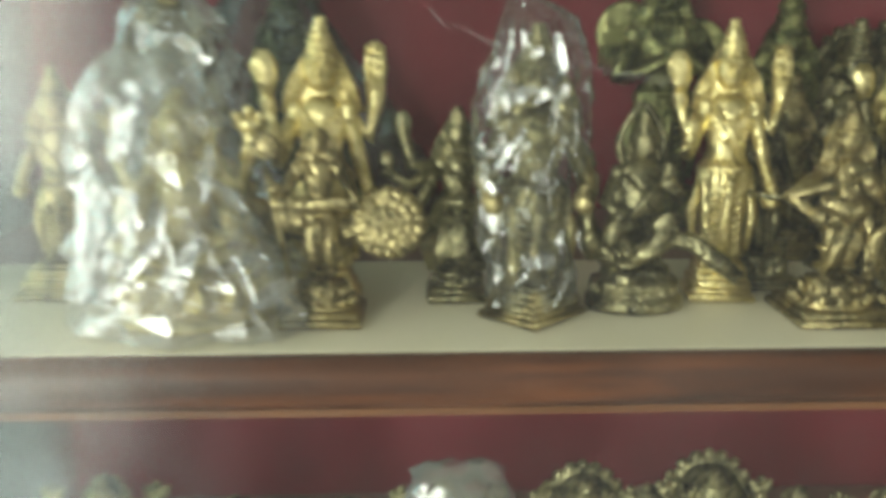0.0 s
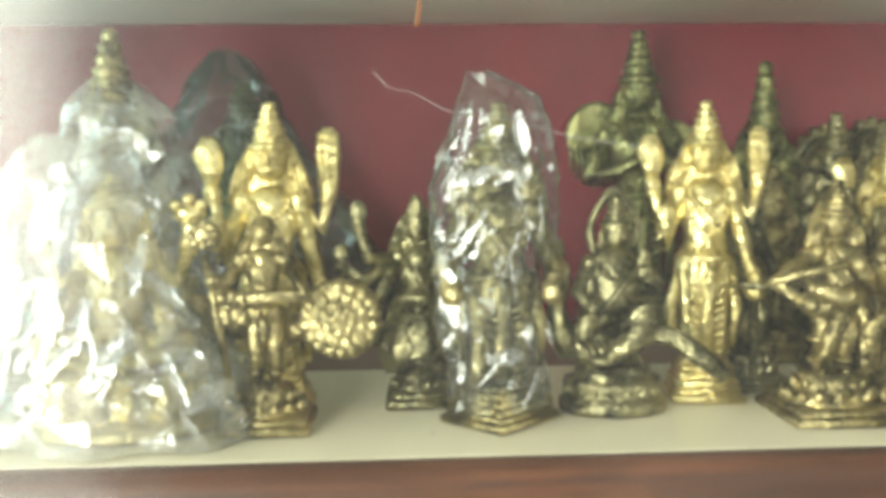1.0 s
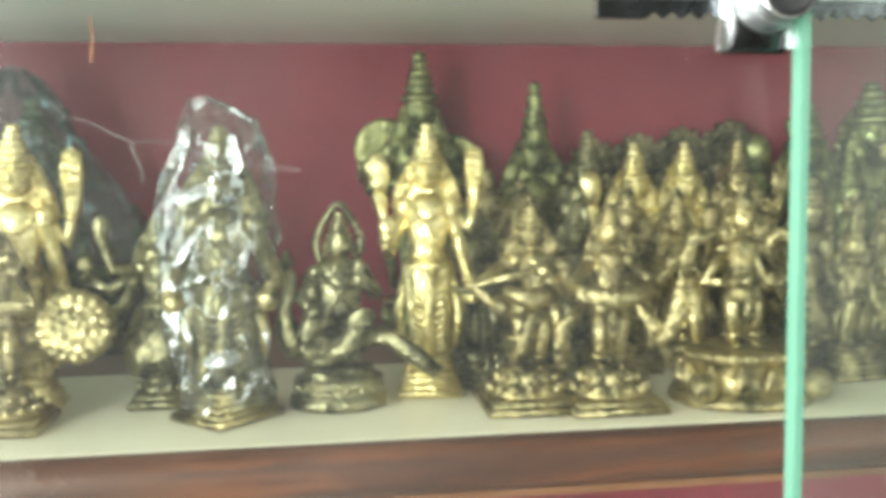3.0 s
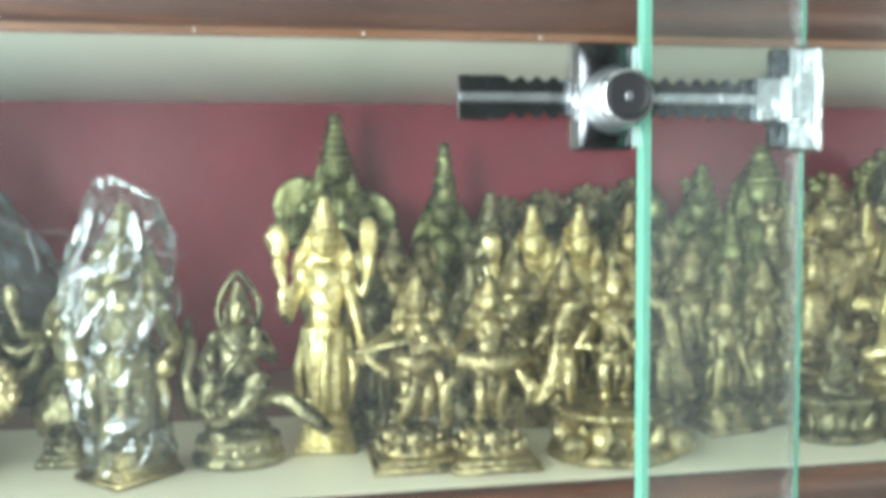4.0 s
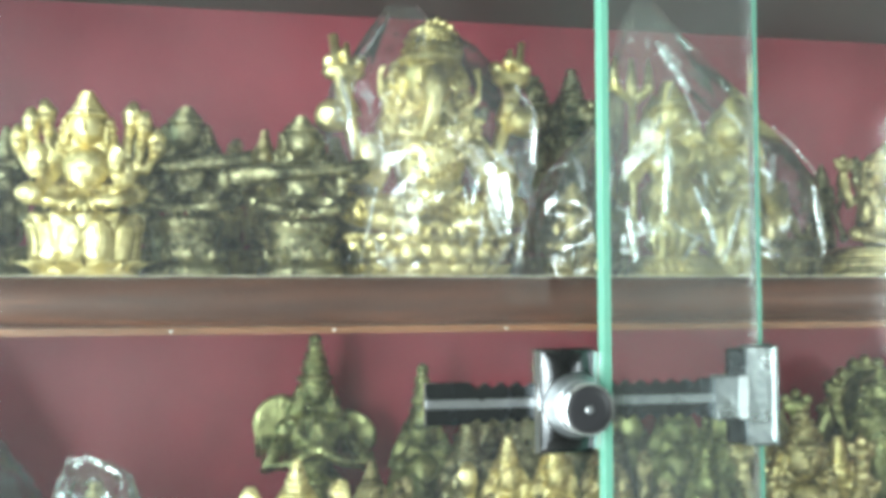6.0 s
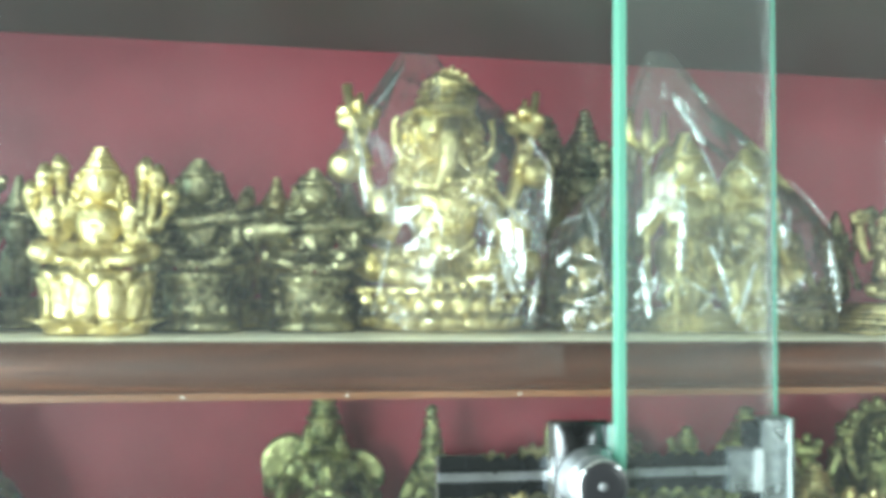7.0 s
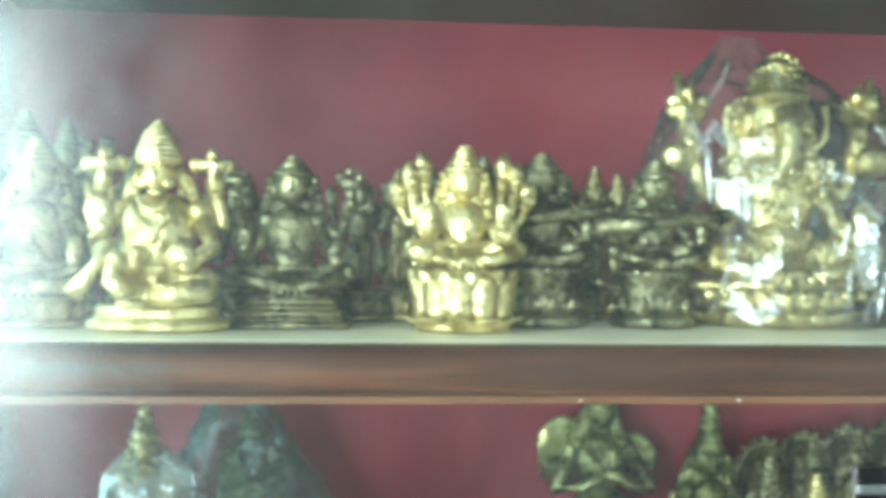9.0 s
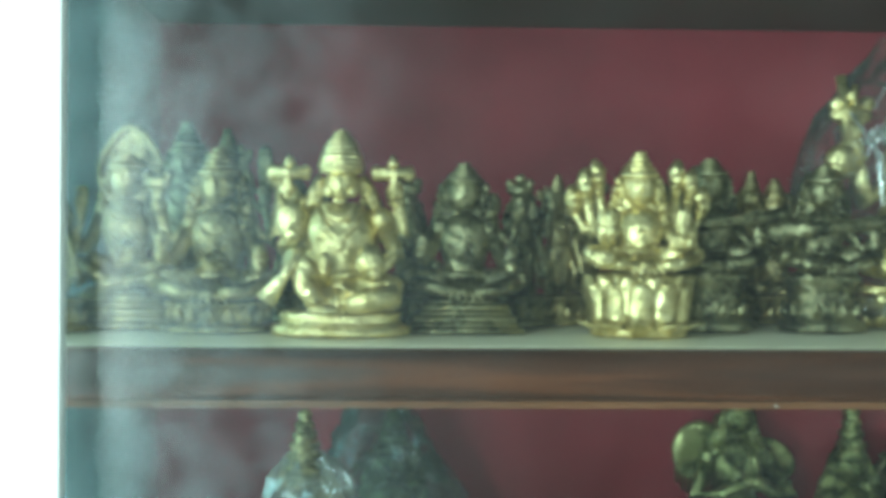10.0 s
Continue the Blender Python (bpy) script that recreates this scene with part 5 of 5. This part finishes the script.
put("kneeling_idol", seated(0.052, 0.036, 0.012, 0.1, 2), BRASS, 0.240, 0.092, UP, "small brass kneeling idol under plastic film")
put("cow_idol", seated(0.058, 0.05, 0.012, 0.08, 2, girth=1.1), BRASS, 0.366, 0.100, UP, "small brass seated idol under plastic film")
put("stepped_throne_idol", seated(0.072, 0.075, 0.016, 0.12, 4, square=True), BRASS, 0.412, 0.066, UP, "aged brass idol on a wide stepped throne")
for i, (x, y, h, mt) in enumerate(((0.253, 0.215, 0.142, DARK), (0.281, 0.215, 0.148, DARK), (0.430, 0.150, 0.075, DARK), (0.455, 0.120, 0.085, DARK), (0.490, 0.080, 0.095, BRASS), (0.530, 0.11, 0.11, BRASS), (-0.246, 0.160, 0.112, DARK), (-0.222, 0.155, 0.108, DARK), (-0.180, 0.130, 0.085, DARK), (-0.118, 0.120, 0.075, DARK), (-0.058, 0.105, 0.078, DARK), (-0.038, 0.115, 0.080, BRASS), (0.008, 0.120, 0.088, DARK), (0.053, 0.125, 0.075, BRASS), (0.071, 0.127, 0.084, BRASS), (0.085, 0.130, 0.080, BRASS), (0.112, 0.135, 0.082, DARK), (0.040, 0.130, 0.086, DARK), (-0.02, 0.135, 0.084, BRASS), (-0.285, 0.06, 0.075, BRASS))):
    ms = standing(h, "round", 0.036, 0.016, 4, 0.18, girth=1.05) if i % 3 else seated(h, 0.042, 0.016, 0.18, 4, girth=0.8)
    put("rear_idol", ms, mt, x, y, UP, ("dark bronze idol in the rear row", "aged brass idol in the rear row")[mt is BRASS], turn=(i % 5 - 2) * 6, seed=i + 3)

# ---- lowest shelf: only crowns and arches rise into view ----
for i, (x, h, arch) in enumerate(((-0.219, 0.106, False), (-0.15, 0.092, False), (-0.09, 0.09, False), (-0.035, 0.100, False), (0.041, 0.098, True), (0.075, 0.095, False), (0.112, 0.103, True), (0.160, 0.092, False), (0.21, 0.09, False))):
    ms = seated(h, 0.06, 0.02, 0.1, 4, halo="arch" if arch else None, girth=0.8)
    put("low_shelf_idol", ms, DARK, x, 0.120, LOW, "dark bronze idol under an arch on the lowest shelf" if arch else "dark bronze idol on the lowest shelf", seed=i)


# ---- polythene bags ----
def bag(levels, y, seed, crumple=0.006, n=30, m=24):
    """A crumpled bag: levels are rows of (height, centre x, half width, half depth)."""
    ms = Mesh()
    rings = []
    top = levels[-1][0]
    for i in range(m + 1):
        z = levels[0][0] + (top - levels[0][0]) * i / m
        k = max(j for j in range(len(levels) - 1) if levels[j][0] <= z + 1e-9)
        a, b = levels[k], levels[k + 1]
        t = (z - a[0]) / (b[0] - a[0])
        cx, rx, ry = (a[q] + (b[q] - a[q]) * t for q in (1, 2, 3))
        ring = []
        for j in range(n):
            th = 2 * math.pi * j / n
            p = Vector((rx * math.copysign(abs(math.cos(th)) ** 0.8, math.cos(th)), ry * math.copysign(abs(math.sin(th)) ** 0.8, math.sin(th)), z))
            q = Vector((math.cos(th) * 1.6, math.sin(th) * 1.6, z * 38)) + Vector((seed, seed, seed))
            ridge = 1 - abs(noise.noise(q)) * 2.2
            ridge2 = 1 - abs(noise.noise(q * 2.3 + Vector((9, 3, 1)))) * 2.2
            fade = min(1.0, min(rx, ry) / 0.012)
            off = crumple * fade * (0.75 * ridge + 0.45 * ridge2 - 0.6)
            out = Vector((math.cos(th), math.sin(th), 0))
            p += out * off
            ring.append((cx + p.x, y + p.y, z + crumple * 0.35 * noise.noise(q * 1.7)))
        rings.append(ring)
    ms.grid(rings, caps=False)
    low = 0.0005
    ms.v = [(a, b, max(c, low)) for a, b, c in ms.v]
    tri = []
    for i, f in enumerate(ms.f):
        tri += [(f[0], f[1], f[2]), (f[0], f[2], f[3])] if (i * 7) % 3 else [(f[0], f[1], f[3]), (f[1], f[2], f[3])]
    ms.f = tri
    return ms


def wrap(ms, z, material, label, smooth=True):
    ob = new("plastic_bag", ms.data("plastic_bag", material, smooth))
    ob.location = (0, 0, z)
    return tagged(ob, label, "plastic bag", "plastic bags over the idols")


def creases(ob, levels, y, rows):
    """Folds standing a little off the front of a bag, whitened as painted glints: rows of (x, height, x, height,
    width).
    """
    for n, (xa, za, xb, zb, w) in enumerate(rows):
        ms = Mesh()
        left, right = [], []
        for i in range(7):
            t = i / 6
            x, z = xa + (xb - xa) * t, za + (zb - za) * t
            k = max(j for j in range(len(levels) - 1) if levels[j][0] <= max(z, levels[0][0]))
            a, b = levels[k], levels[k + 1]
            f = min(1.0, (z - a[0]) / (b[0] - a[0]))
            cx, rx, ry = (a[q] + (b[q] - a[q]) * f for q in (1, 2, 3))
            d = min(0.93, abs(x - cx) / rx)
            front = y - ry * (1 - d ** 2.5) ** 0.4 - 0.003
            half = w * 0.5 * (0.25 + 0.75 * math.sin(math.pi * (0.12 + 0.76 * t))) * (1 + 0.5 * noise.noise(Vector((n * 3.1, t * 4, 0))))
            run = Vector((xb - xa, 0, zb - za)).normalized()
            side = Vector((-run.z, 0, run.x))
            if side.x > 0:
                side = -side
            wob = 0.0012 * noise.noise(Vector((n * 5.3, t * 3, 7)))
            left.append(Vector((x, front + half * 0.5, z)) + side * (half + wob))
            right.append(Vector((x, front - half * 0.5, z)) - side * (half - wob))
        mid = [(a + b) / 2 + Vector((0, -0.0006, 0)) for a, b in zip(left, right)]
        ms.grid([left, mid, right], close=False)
        part("crease", ms, CREASE_GLINT, ob, "folded crease with a painted glint", True)


slim_bag_levels = [(0.006, -0.002, 0.0185, 0.0155), (0.012, -0.002, 0.0180, 0.0155), (0.022, -0.003, 0.0175, 0.015), (0.045, -0.006, 0.0215, 0.015), (0.075, -0.005, 0.0245, 0.014), (0.100, -0.003, 0.0225, 0.013), (0.118, -0.001, 0.0195, 0.010), (0.126, -0.001, 0.0165, 0.006), (0.132, -0.006, 0.0090, 0.003), (0.1355, -0.010, 0.004, 0.002)]
slim_bag = wrap(bag(slim_bag_levels, 0.046, 1.0, 0.006, 32, 26), 0, FILM_CRISP, "crumpled silvery polythene bag over a standing idol", False)
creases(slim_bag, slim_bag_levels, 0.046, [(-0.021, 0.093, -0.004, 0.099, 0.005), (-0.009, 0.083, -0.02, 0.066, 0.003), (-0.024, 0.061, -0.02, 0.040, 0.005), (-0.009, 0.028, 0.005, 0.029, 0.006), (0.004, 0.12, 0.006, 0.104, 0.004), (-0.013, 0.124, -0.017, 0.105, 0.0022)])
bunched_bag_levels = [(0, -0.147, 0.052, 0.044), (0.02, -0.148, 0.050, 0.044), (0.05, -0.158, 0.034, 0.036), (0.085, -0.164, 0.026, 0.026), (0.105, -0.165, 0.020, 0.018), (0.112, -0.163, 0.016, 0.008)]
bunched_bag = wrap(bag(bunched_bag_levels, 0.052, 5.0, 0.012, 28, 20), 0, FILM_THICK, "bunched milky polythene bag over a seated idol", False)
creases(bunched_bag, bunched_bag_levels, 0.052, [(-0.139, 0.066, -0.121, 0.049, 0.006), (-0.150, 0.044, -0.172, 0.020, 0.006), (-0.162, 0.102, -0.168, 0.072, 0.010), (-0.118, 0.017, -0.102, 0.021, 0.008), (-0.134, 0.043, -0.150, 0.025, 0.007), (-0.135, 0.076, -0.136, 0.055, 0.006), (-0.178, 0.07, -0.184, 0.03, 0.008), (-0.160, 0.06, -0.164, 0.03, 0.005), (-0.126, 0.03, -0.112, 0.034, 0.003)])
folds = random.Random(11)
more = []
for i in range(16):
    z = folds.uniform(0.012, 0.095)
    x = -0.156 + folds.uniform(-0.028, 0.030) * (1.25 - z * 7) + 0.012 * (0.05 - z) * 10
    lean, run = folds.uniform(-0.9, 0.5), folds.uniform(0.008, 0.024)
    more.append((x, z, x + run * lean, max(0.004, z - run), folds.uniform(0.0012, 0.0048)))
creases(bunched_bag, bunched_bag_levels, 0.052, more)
wrap(bag([(0, -0.168, 0.046, 0.036), (0.05, -0.168, 0.042, 0.034), (0.10, -0.170, 0.032, 0.028), (0.13, -0.172, 0.02, 0.018), (0.142, -0.175, 0.008, 0.006)], 0.142, 9.0, 0.01), 0, FILM_THICK, "crumpled milky polythene bag over a tall idol", False)
wrap(bag([(0, -0.118, 0.085, 0.040), (0.03, -0.118, 0.080, 0.040), (0.06, -0.122, 0.066, 0.036), (0.11, -0.134, 0.040, 0.03), (0.15, -0.138, 0.02, 0.014), (0.168, -0.138, 0.006, 0.004)], 0.235, 14.0, 0.010), 0, FILM_DIM, "large smoky plastic bag over a dark idol")
tent_levels = [(0, 0.166, 0.050, 0.064), (0.04, 0.165, 0.055, 0.068), (0.085, 0.162, 0.062, 0.070), (0.104, 0.160, 0.055, 0.060), (0.130, 0.155, 0.034, 0.036), (0.150, 0.149, 0.011, 0.006), (0.157, 0.149, 0.009, 0.002)]
tent = wrap(bag(tent_levels, 0.121, 21.0, 0.006, 24, 15), UP, FILM, "stiff clear polythene bag over an elephant-headed idol", False)
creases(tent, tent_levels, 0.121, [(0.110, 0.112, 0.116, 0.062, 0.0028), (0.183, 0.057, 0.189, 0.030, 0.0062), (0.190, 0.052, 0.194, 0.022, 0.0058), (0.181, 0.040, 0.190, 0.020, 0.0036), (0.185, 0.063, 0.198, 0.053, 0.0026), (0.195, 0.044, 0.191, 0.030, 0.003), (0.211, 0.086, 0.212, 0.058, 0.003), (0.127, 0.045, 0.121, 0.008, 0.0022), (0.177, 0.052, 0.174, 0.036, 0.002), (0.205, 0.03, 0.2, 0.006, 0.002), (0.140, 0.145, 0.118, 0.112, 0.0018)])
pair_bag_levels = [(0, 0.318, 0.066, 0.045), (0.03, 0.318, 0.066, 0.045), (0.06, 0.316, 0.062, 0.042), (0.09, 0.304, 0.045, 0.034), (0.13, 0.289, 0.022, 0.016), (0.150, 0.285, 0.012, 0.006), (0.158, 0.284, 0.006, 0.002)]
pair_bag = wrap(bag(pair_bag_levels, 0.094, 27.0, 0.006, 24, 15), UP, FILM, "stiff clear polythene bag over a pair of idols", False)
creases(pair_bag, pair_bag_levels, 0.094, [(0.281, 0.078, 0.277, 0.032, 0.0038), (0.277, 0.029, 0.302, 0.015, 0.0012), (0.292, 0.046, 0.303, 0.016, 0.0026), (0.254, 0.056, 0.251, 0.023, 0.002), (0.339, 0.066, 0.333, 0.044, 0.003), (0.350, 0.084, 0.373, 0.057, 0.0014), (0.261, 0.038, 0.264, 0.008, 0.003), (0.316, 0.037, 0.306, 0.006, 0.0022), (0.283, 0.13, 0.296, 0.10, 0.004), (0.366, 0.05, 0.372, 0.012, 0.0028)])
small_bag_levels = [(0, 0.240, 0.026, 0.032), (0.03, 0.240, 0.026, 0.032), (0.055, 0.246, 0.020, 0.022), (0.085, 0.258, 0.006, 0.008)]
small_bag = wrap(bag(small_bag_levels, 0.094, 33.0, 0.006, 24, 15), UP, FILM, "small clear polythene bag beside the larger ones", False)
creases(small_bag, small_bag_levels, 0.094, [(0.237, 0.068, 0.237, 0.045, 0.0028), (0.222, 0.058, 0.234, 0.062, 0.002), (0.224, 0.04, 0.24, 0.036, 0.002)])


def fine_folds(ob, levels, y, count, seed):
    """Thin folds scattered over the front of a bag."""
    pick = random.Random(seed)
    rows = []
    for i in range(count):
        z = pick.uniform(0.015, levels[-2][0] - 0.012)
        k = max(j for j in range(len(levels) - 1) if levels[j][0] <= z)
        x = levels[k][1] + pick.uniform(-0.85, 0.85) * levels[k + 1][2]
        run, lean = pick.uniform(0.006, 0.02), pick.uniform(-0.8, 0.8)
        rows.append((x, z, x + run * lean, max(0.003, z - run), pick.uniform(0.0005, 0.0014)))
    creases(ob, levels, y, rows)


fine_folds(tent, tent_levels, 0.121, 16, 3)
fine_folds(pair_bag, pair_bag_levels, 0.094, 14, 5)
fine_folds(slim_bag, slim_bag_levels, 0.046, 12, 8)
wrap(bag([(0, -0.030, 0.030, 0.03), (0.08, -0.030, 0.030, 0.028), (0.100, -0.03, 0.026, 0.016), (0.108, -0.03, 0.016, 0.004)], 0.125, 39.0, 0.008), LOW, FILM_THICK, "crumpled polythene bag over a low-shelf idol")

# ---- sliding glass panes and the lock ----
Z0, Z1 = -1.1, 1.2


def pane(name, x0, x1, y0, y1, material, edge, label):
    th = tagged(new(name), label, "glass pane", kind="structure")
    th.location = ((x0 + x1) / 2, (y0 + y1) / 2, Z0)
    sheet = box(x0, x1, y0, y1, Z0, Z1, 0.0004)
    e = box(edge[0], edge[1], y0 - 0.0001, y1 + 0.0001, Z0, Z1, 0.0006)
    for nm, ms, mt in (("sheet", sheet, material), ("polished_edge", e, EDGE)):
        ms.v = [(a - th.location.x, b - th.location.y, c - th.location.z) for a, b, c in ms.v]
        ob = part(nm, ms, mt, th, "green polished glass edge" if nm == "polished_edge" else "")
        ob.visible_shadow = False
    return th


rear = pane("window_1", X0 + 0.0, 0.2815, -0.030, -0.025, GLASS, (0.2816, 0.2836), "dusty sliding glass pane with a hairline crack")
front = pane("window_2", 0.2088, X1, -0.047, -0.040, GLASS_FRONT, (0.2058, 0.2087), "dusty sliding glass pane with a green edge")
# hairline crack running over the rear pane
for pts in ([(-0.0480, 0.1280), (-0.0440, 0.1230), (-0.0370, 0.1220), (-0.0300, 0.1180), (-0.0230, 0.1150), (-0.0130, 0.1150), (-0.0020, 0.1120), (0.0120, 0.1080), (0.0240, 0.1060), (0.0320, 0.1050)], [(-0.0230, 0.1150), (-0.0230, 0.1120), (-0.0210, 0.1080), (-0.0200, 0.1040), (-0.0200, 0.1010)]):
    ms = Mesh().tube([(a - rear.location.x, -0.0304 - rear.location.y, b - rear.location.z) for a, b in pts], 0.0003, 5)
    part("crack", ms, SCRATCH, rear, "pale hairline crack")

# dried drip of paint on the rear pane
ms = Mesh().tube([(a - rear.location.x, -0.0304 - rear.location.y, b - rear.location.z) for a, b in [(-0.0350, 0.1560), (-0.0340, 0.1490), (-0.0350, 0.1410)]], [0.0003, 0.0004, 0.0007], 6)
part("paint_drip", ms, WOOD_PALE, rear, "thin dried orange paint drip")

# dust flecks stuck to the rear pane
ms = Mesh()
for i in range(34):
    a, c, r = rnd.uniform(-0.24, 0.2), rnd.uniform(-0.02, 0.40), rnd.uniform(0.00018, 0.00055)
    ms.ball((a - rear.location.x, -0.0302 - rear.location.y, c - rear.location.z), (r, 0.0001, r * rnd.uniform(0.7, 1.6)), 7, 4)
tagged(part("dust_flecks", ms, SCRATCH, rear, "pale dust flecks"), kind="stuff")

ms = Mesh().grid([[(a - rear.location.x, -0.0303 - rear.location.y - 0.0001 * (k % 2), c - rear.location.z) for a in (0.1690, 0.1780, 0.1880)] for k, c in enumerate((0.2030, 0.2070, 0.2110, 0.2160))], close=False)
part("tape", ms, TAPE, rear, "strip of clear sticky tape")

lock = tagged(new("showcase_lock"), "chromed ratchet lock fitted across two glass panes", "lock")
lock.location = (0.192, -0.036, 0.1645)


def local(ms):
    ms.v = [(a - 0.192, b + 0.036, c - 0.1645) for a, b, c in ms.v]
    return ms


# toothed bar: two toothed margins and a raised rib
ms = Mesh()
xs = [0.135 + 0.126 * i / 126 for i in range(127)]
prof = []
for x in xs:
    k = (x - 0.153) % 0.0066 / 0.0066
    tooth = 0.0024 * min(1, max(0, 2.2 * abs(k - 0.5) - 0.1)) if 0.152 < x < 0.254 else 0.0
    prof.append((x, 0.0084 - 0.0024 + (0.0024 if not 0.152 < x < 0.254 else tooth)))
ms.grid([[(x, -0.0365, 0.1645 - h), (x, -0.0365, 0.1645 + h), (x, -0.0350, 0.1645 + h), (x, -0.0350, 0.1645 - h)] for x, h in prof])
bar = part("ratchet_bar", local(ms), DARK_NICKEL, lock, "nickelled bar with toothed edges")
rib = local(box(0.1352, 0.262, -0.0382, -0.0366, 0.1628, 0.1662, 0.0004))
part("rib", rib, STEEL, bar)
# lock body: bowed plate with rounded ends
ms = Mesh()
rings = []
for i in range(25):
    s = -1 + 2 * i / 24
    wdt = 0.0130 * (1 - 0.10 * abs(s) ** 3)
    dep = 0.0040 * (1 - abs(s) ** 4) + 0.0008
    z = 0.1650 + 0.0208 * s
    rings.append([(0.1925 - wdt, -0.0352, z), (0.1925 - wdt, -0.0372, z), (0.1925 - wdt * 0.86, -0.0384, z), (0.1925 - wdt * 0.55, -0.0386 - dep * 0.55, z), (0.1925, -0.0386 - dep * 0.72, z), (0.1925 + wdt * 0.55, -0.0386 - dep * 0.55, z), (0.1925 + wdt * 0.86, -0.0384, z), (0.1925 + wdt, -0.0372, z), (0.1925 + wdt, -0.0352, z)])
ms.grid(rings)
body = part("lock_body", local(ms), CHROME_DARKENED, lock, "bowed chrome lock body with a dark reflection in its colour", True)
part("side_flange", local(box(0.1788, 0.1812, -0.0402, -0.0350, 0.1442, 0.1858, 0.0007)), CHROME, body, "bright chrome flange")


def cyl(prof, x, z, n=40):
    ms = Mesh()
    ms.grid([[(x + r * math.cos(2 * math.pi * j / n), y, z + r * math.sin(2 * math.pi * j / n)) for j in range(n)] for r, y in prof])
    return local(ms)


part("side_flange", local(box(0.2038, 0.2056, -0.0396, -0.0350, 0.1450, 0.1850, 0.0006)), CHROME, body, "bright chrome flange")
part("collar", cyl([(0.0132, -0.0400), (0.0132, -0.0415), (0.0126, -0.0425), (0.0108, -0.0485), (0.0104, -0.0490)], 0.1957, 0.1635), STEEL, body, "bright conical chrome collar", True)
barrel = part("lock_barrel", cyl([(0.0103, -0.0470), (0.0101, -0.0548), (0.0103, -0.0552), (0.0103, -0.0562), (0.0098, -0.0567), (0.0088, -0.0568)], 0.1957, 0.1635), CHROME, lock, "polished chrome barrel", True)
part("keyway_face", cyl([(0.0093, -0.0545), (0.0093, -0.0568), (0.0089, -0.0571), (0.0060, -0.0572)], 0.1957, 0.1635), BLACK, barrel, "black keyway face", True)
part("key_slot", cyl([(0.0017, -0.0569), (0.0016, -0.0577), (0.0008, -0.0576)], 0.1957, 0.1635, 16), STEEL, barrel, "steel key slot", True)
# clip hooked over the edge of the rear pane
clip = part("glass_clip", local(box(0.2715, 0.2837, -0.0385, -0.0310, 0.1440, 0.1860, 0.0012)), STEEL, lock, "folded steel clip")
part("clip_plate", local(box(0.2640, 0.2714, -0.0372, -0.0340, 0.1450, 0.1850, 0.0010)), DARK_NICKEL, clip, "dark inner plate")
part("bar_wrap", local(box(0.2568, 0.2674, -0.0392, -0.0340, 0.1552, 0.1738, 0.0012)), STEEL, clip)
part("clip_flange", local(box(0.2675, 0.2714, -0.0400, -0.0373, 0.1552, 0.1738, 0.0008)), SATIN, clip, "bright folded flange")
part("clip_return", local(box(0.2838, 0.2853, -0.0400, -0.0235, 0.1436, 0.1864, 0.0006)), CHROME, clip, "bright folded edge")
part("bar_end", local(box(0.1346, 0.1352, -0.0376, -0.0345, 0.1560, 0.1730, 0.0002)), CHROME, bar, "bright bar end")
part("stamped_frame", local(box(0.2734, 0.2820, -0.0389, -0.0386, 0.1515, 0.1785, 0.0001)), STEEL, clip)
# stamped mark, as plain bars
for k in range(5):
    part("mark_bar", local(box(0.2762, 0.2792, -0.0392, -0.0390, 0.1550 + 0.0044 * k, 0.1580 + 0.0044 * k, 0.0001)), LETTER, clip, "stamped grey mark")
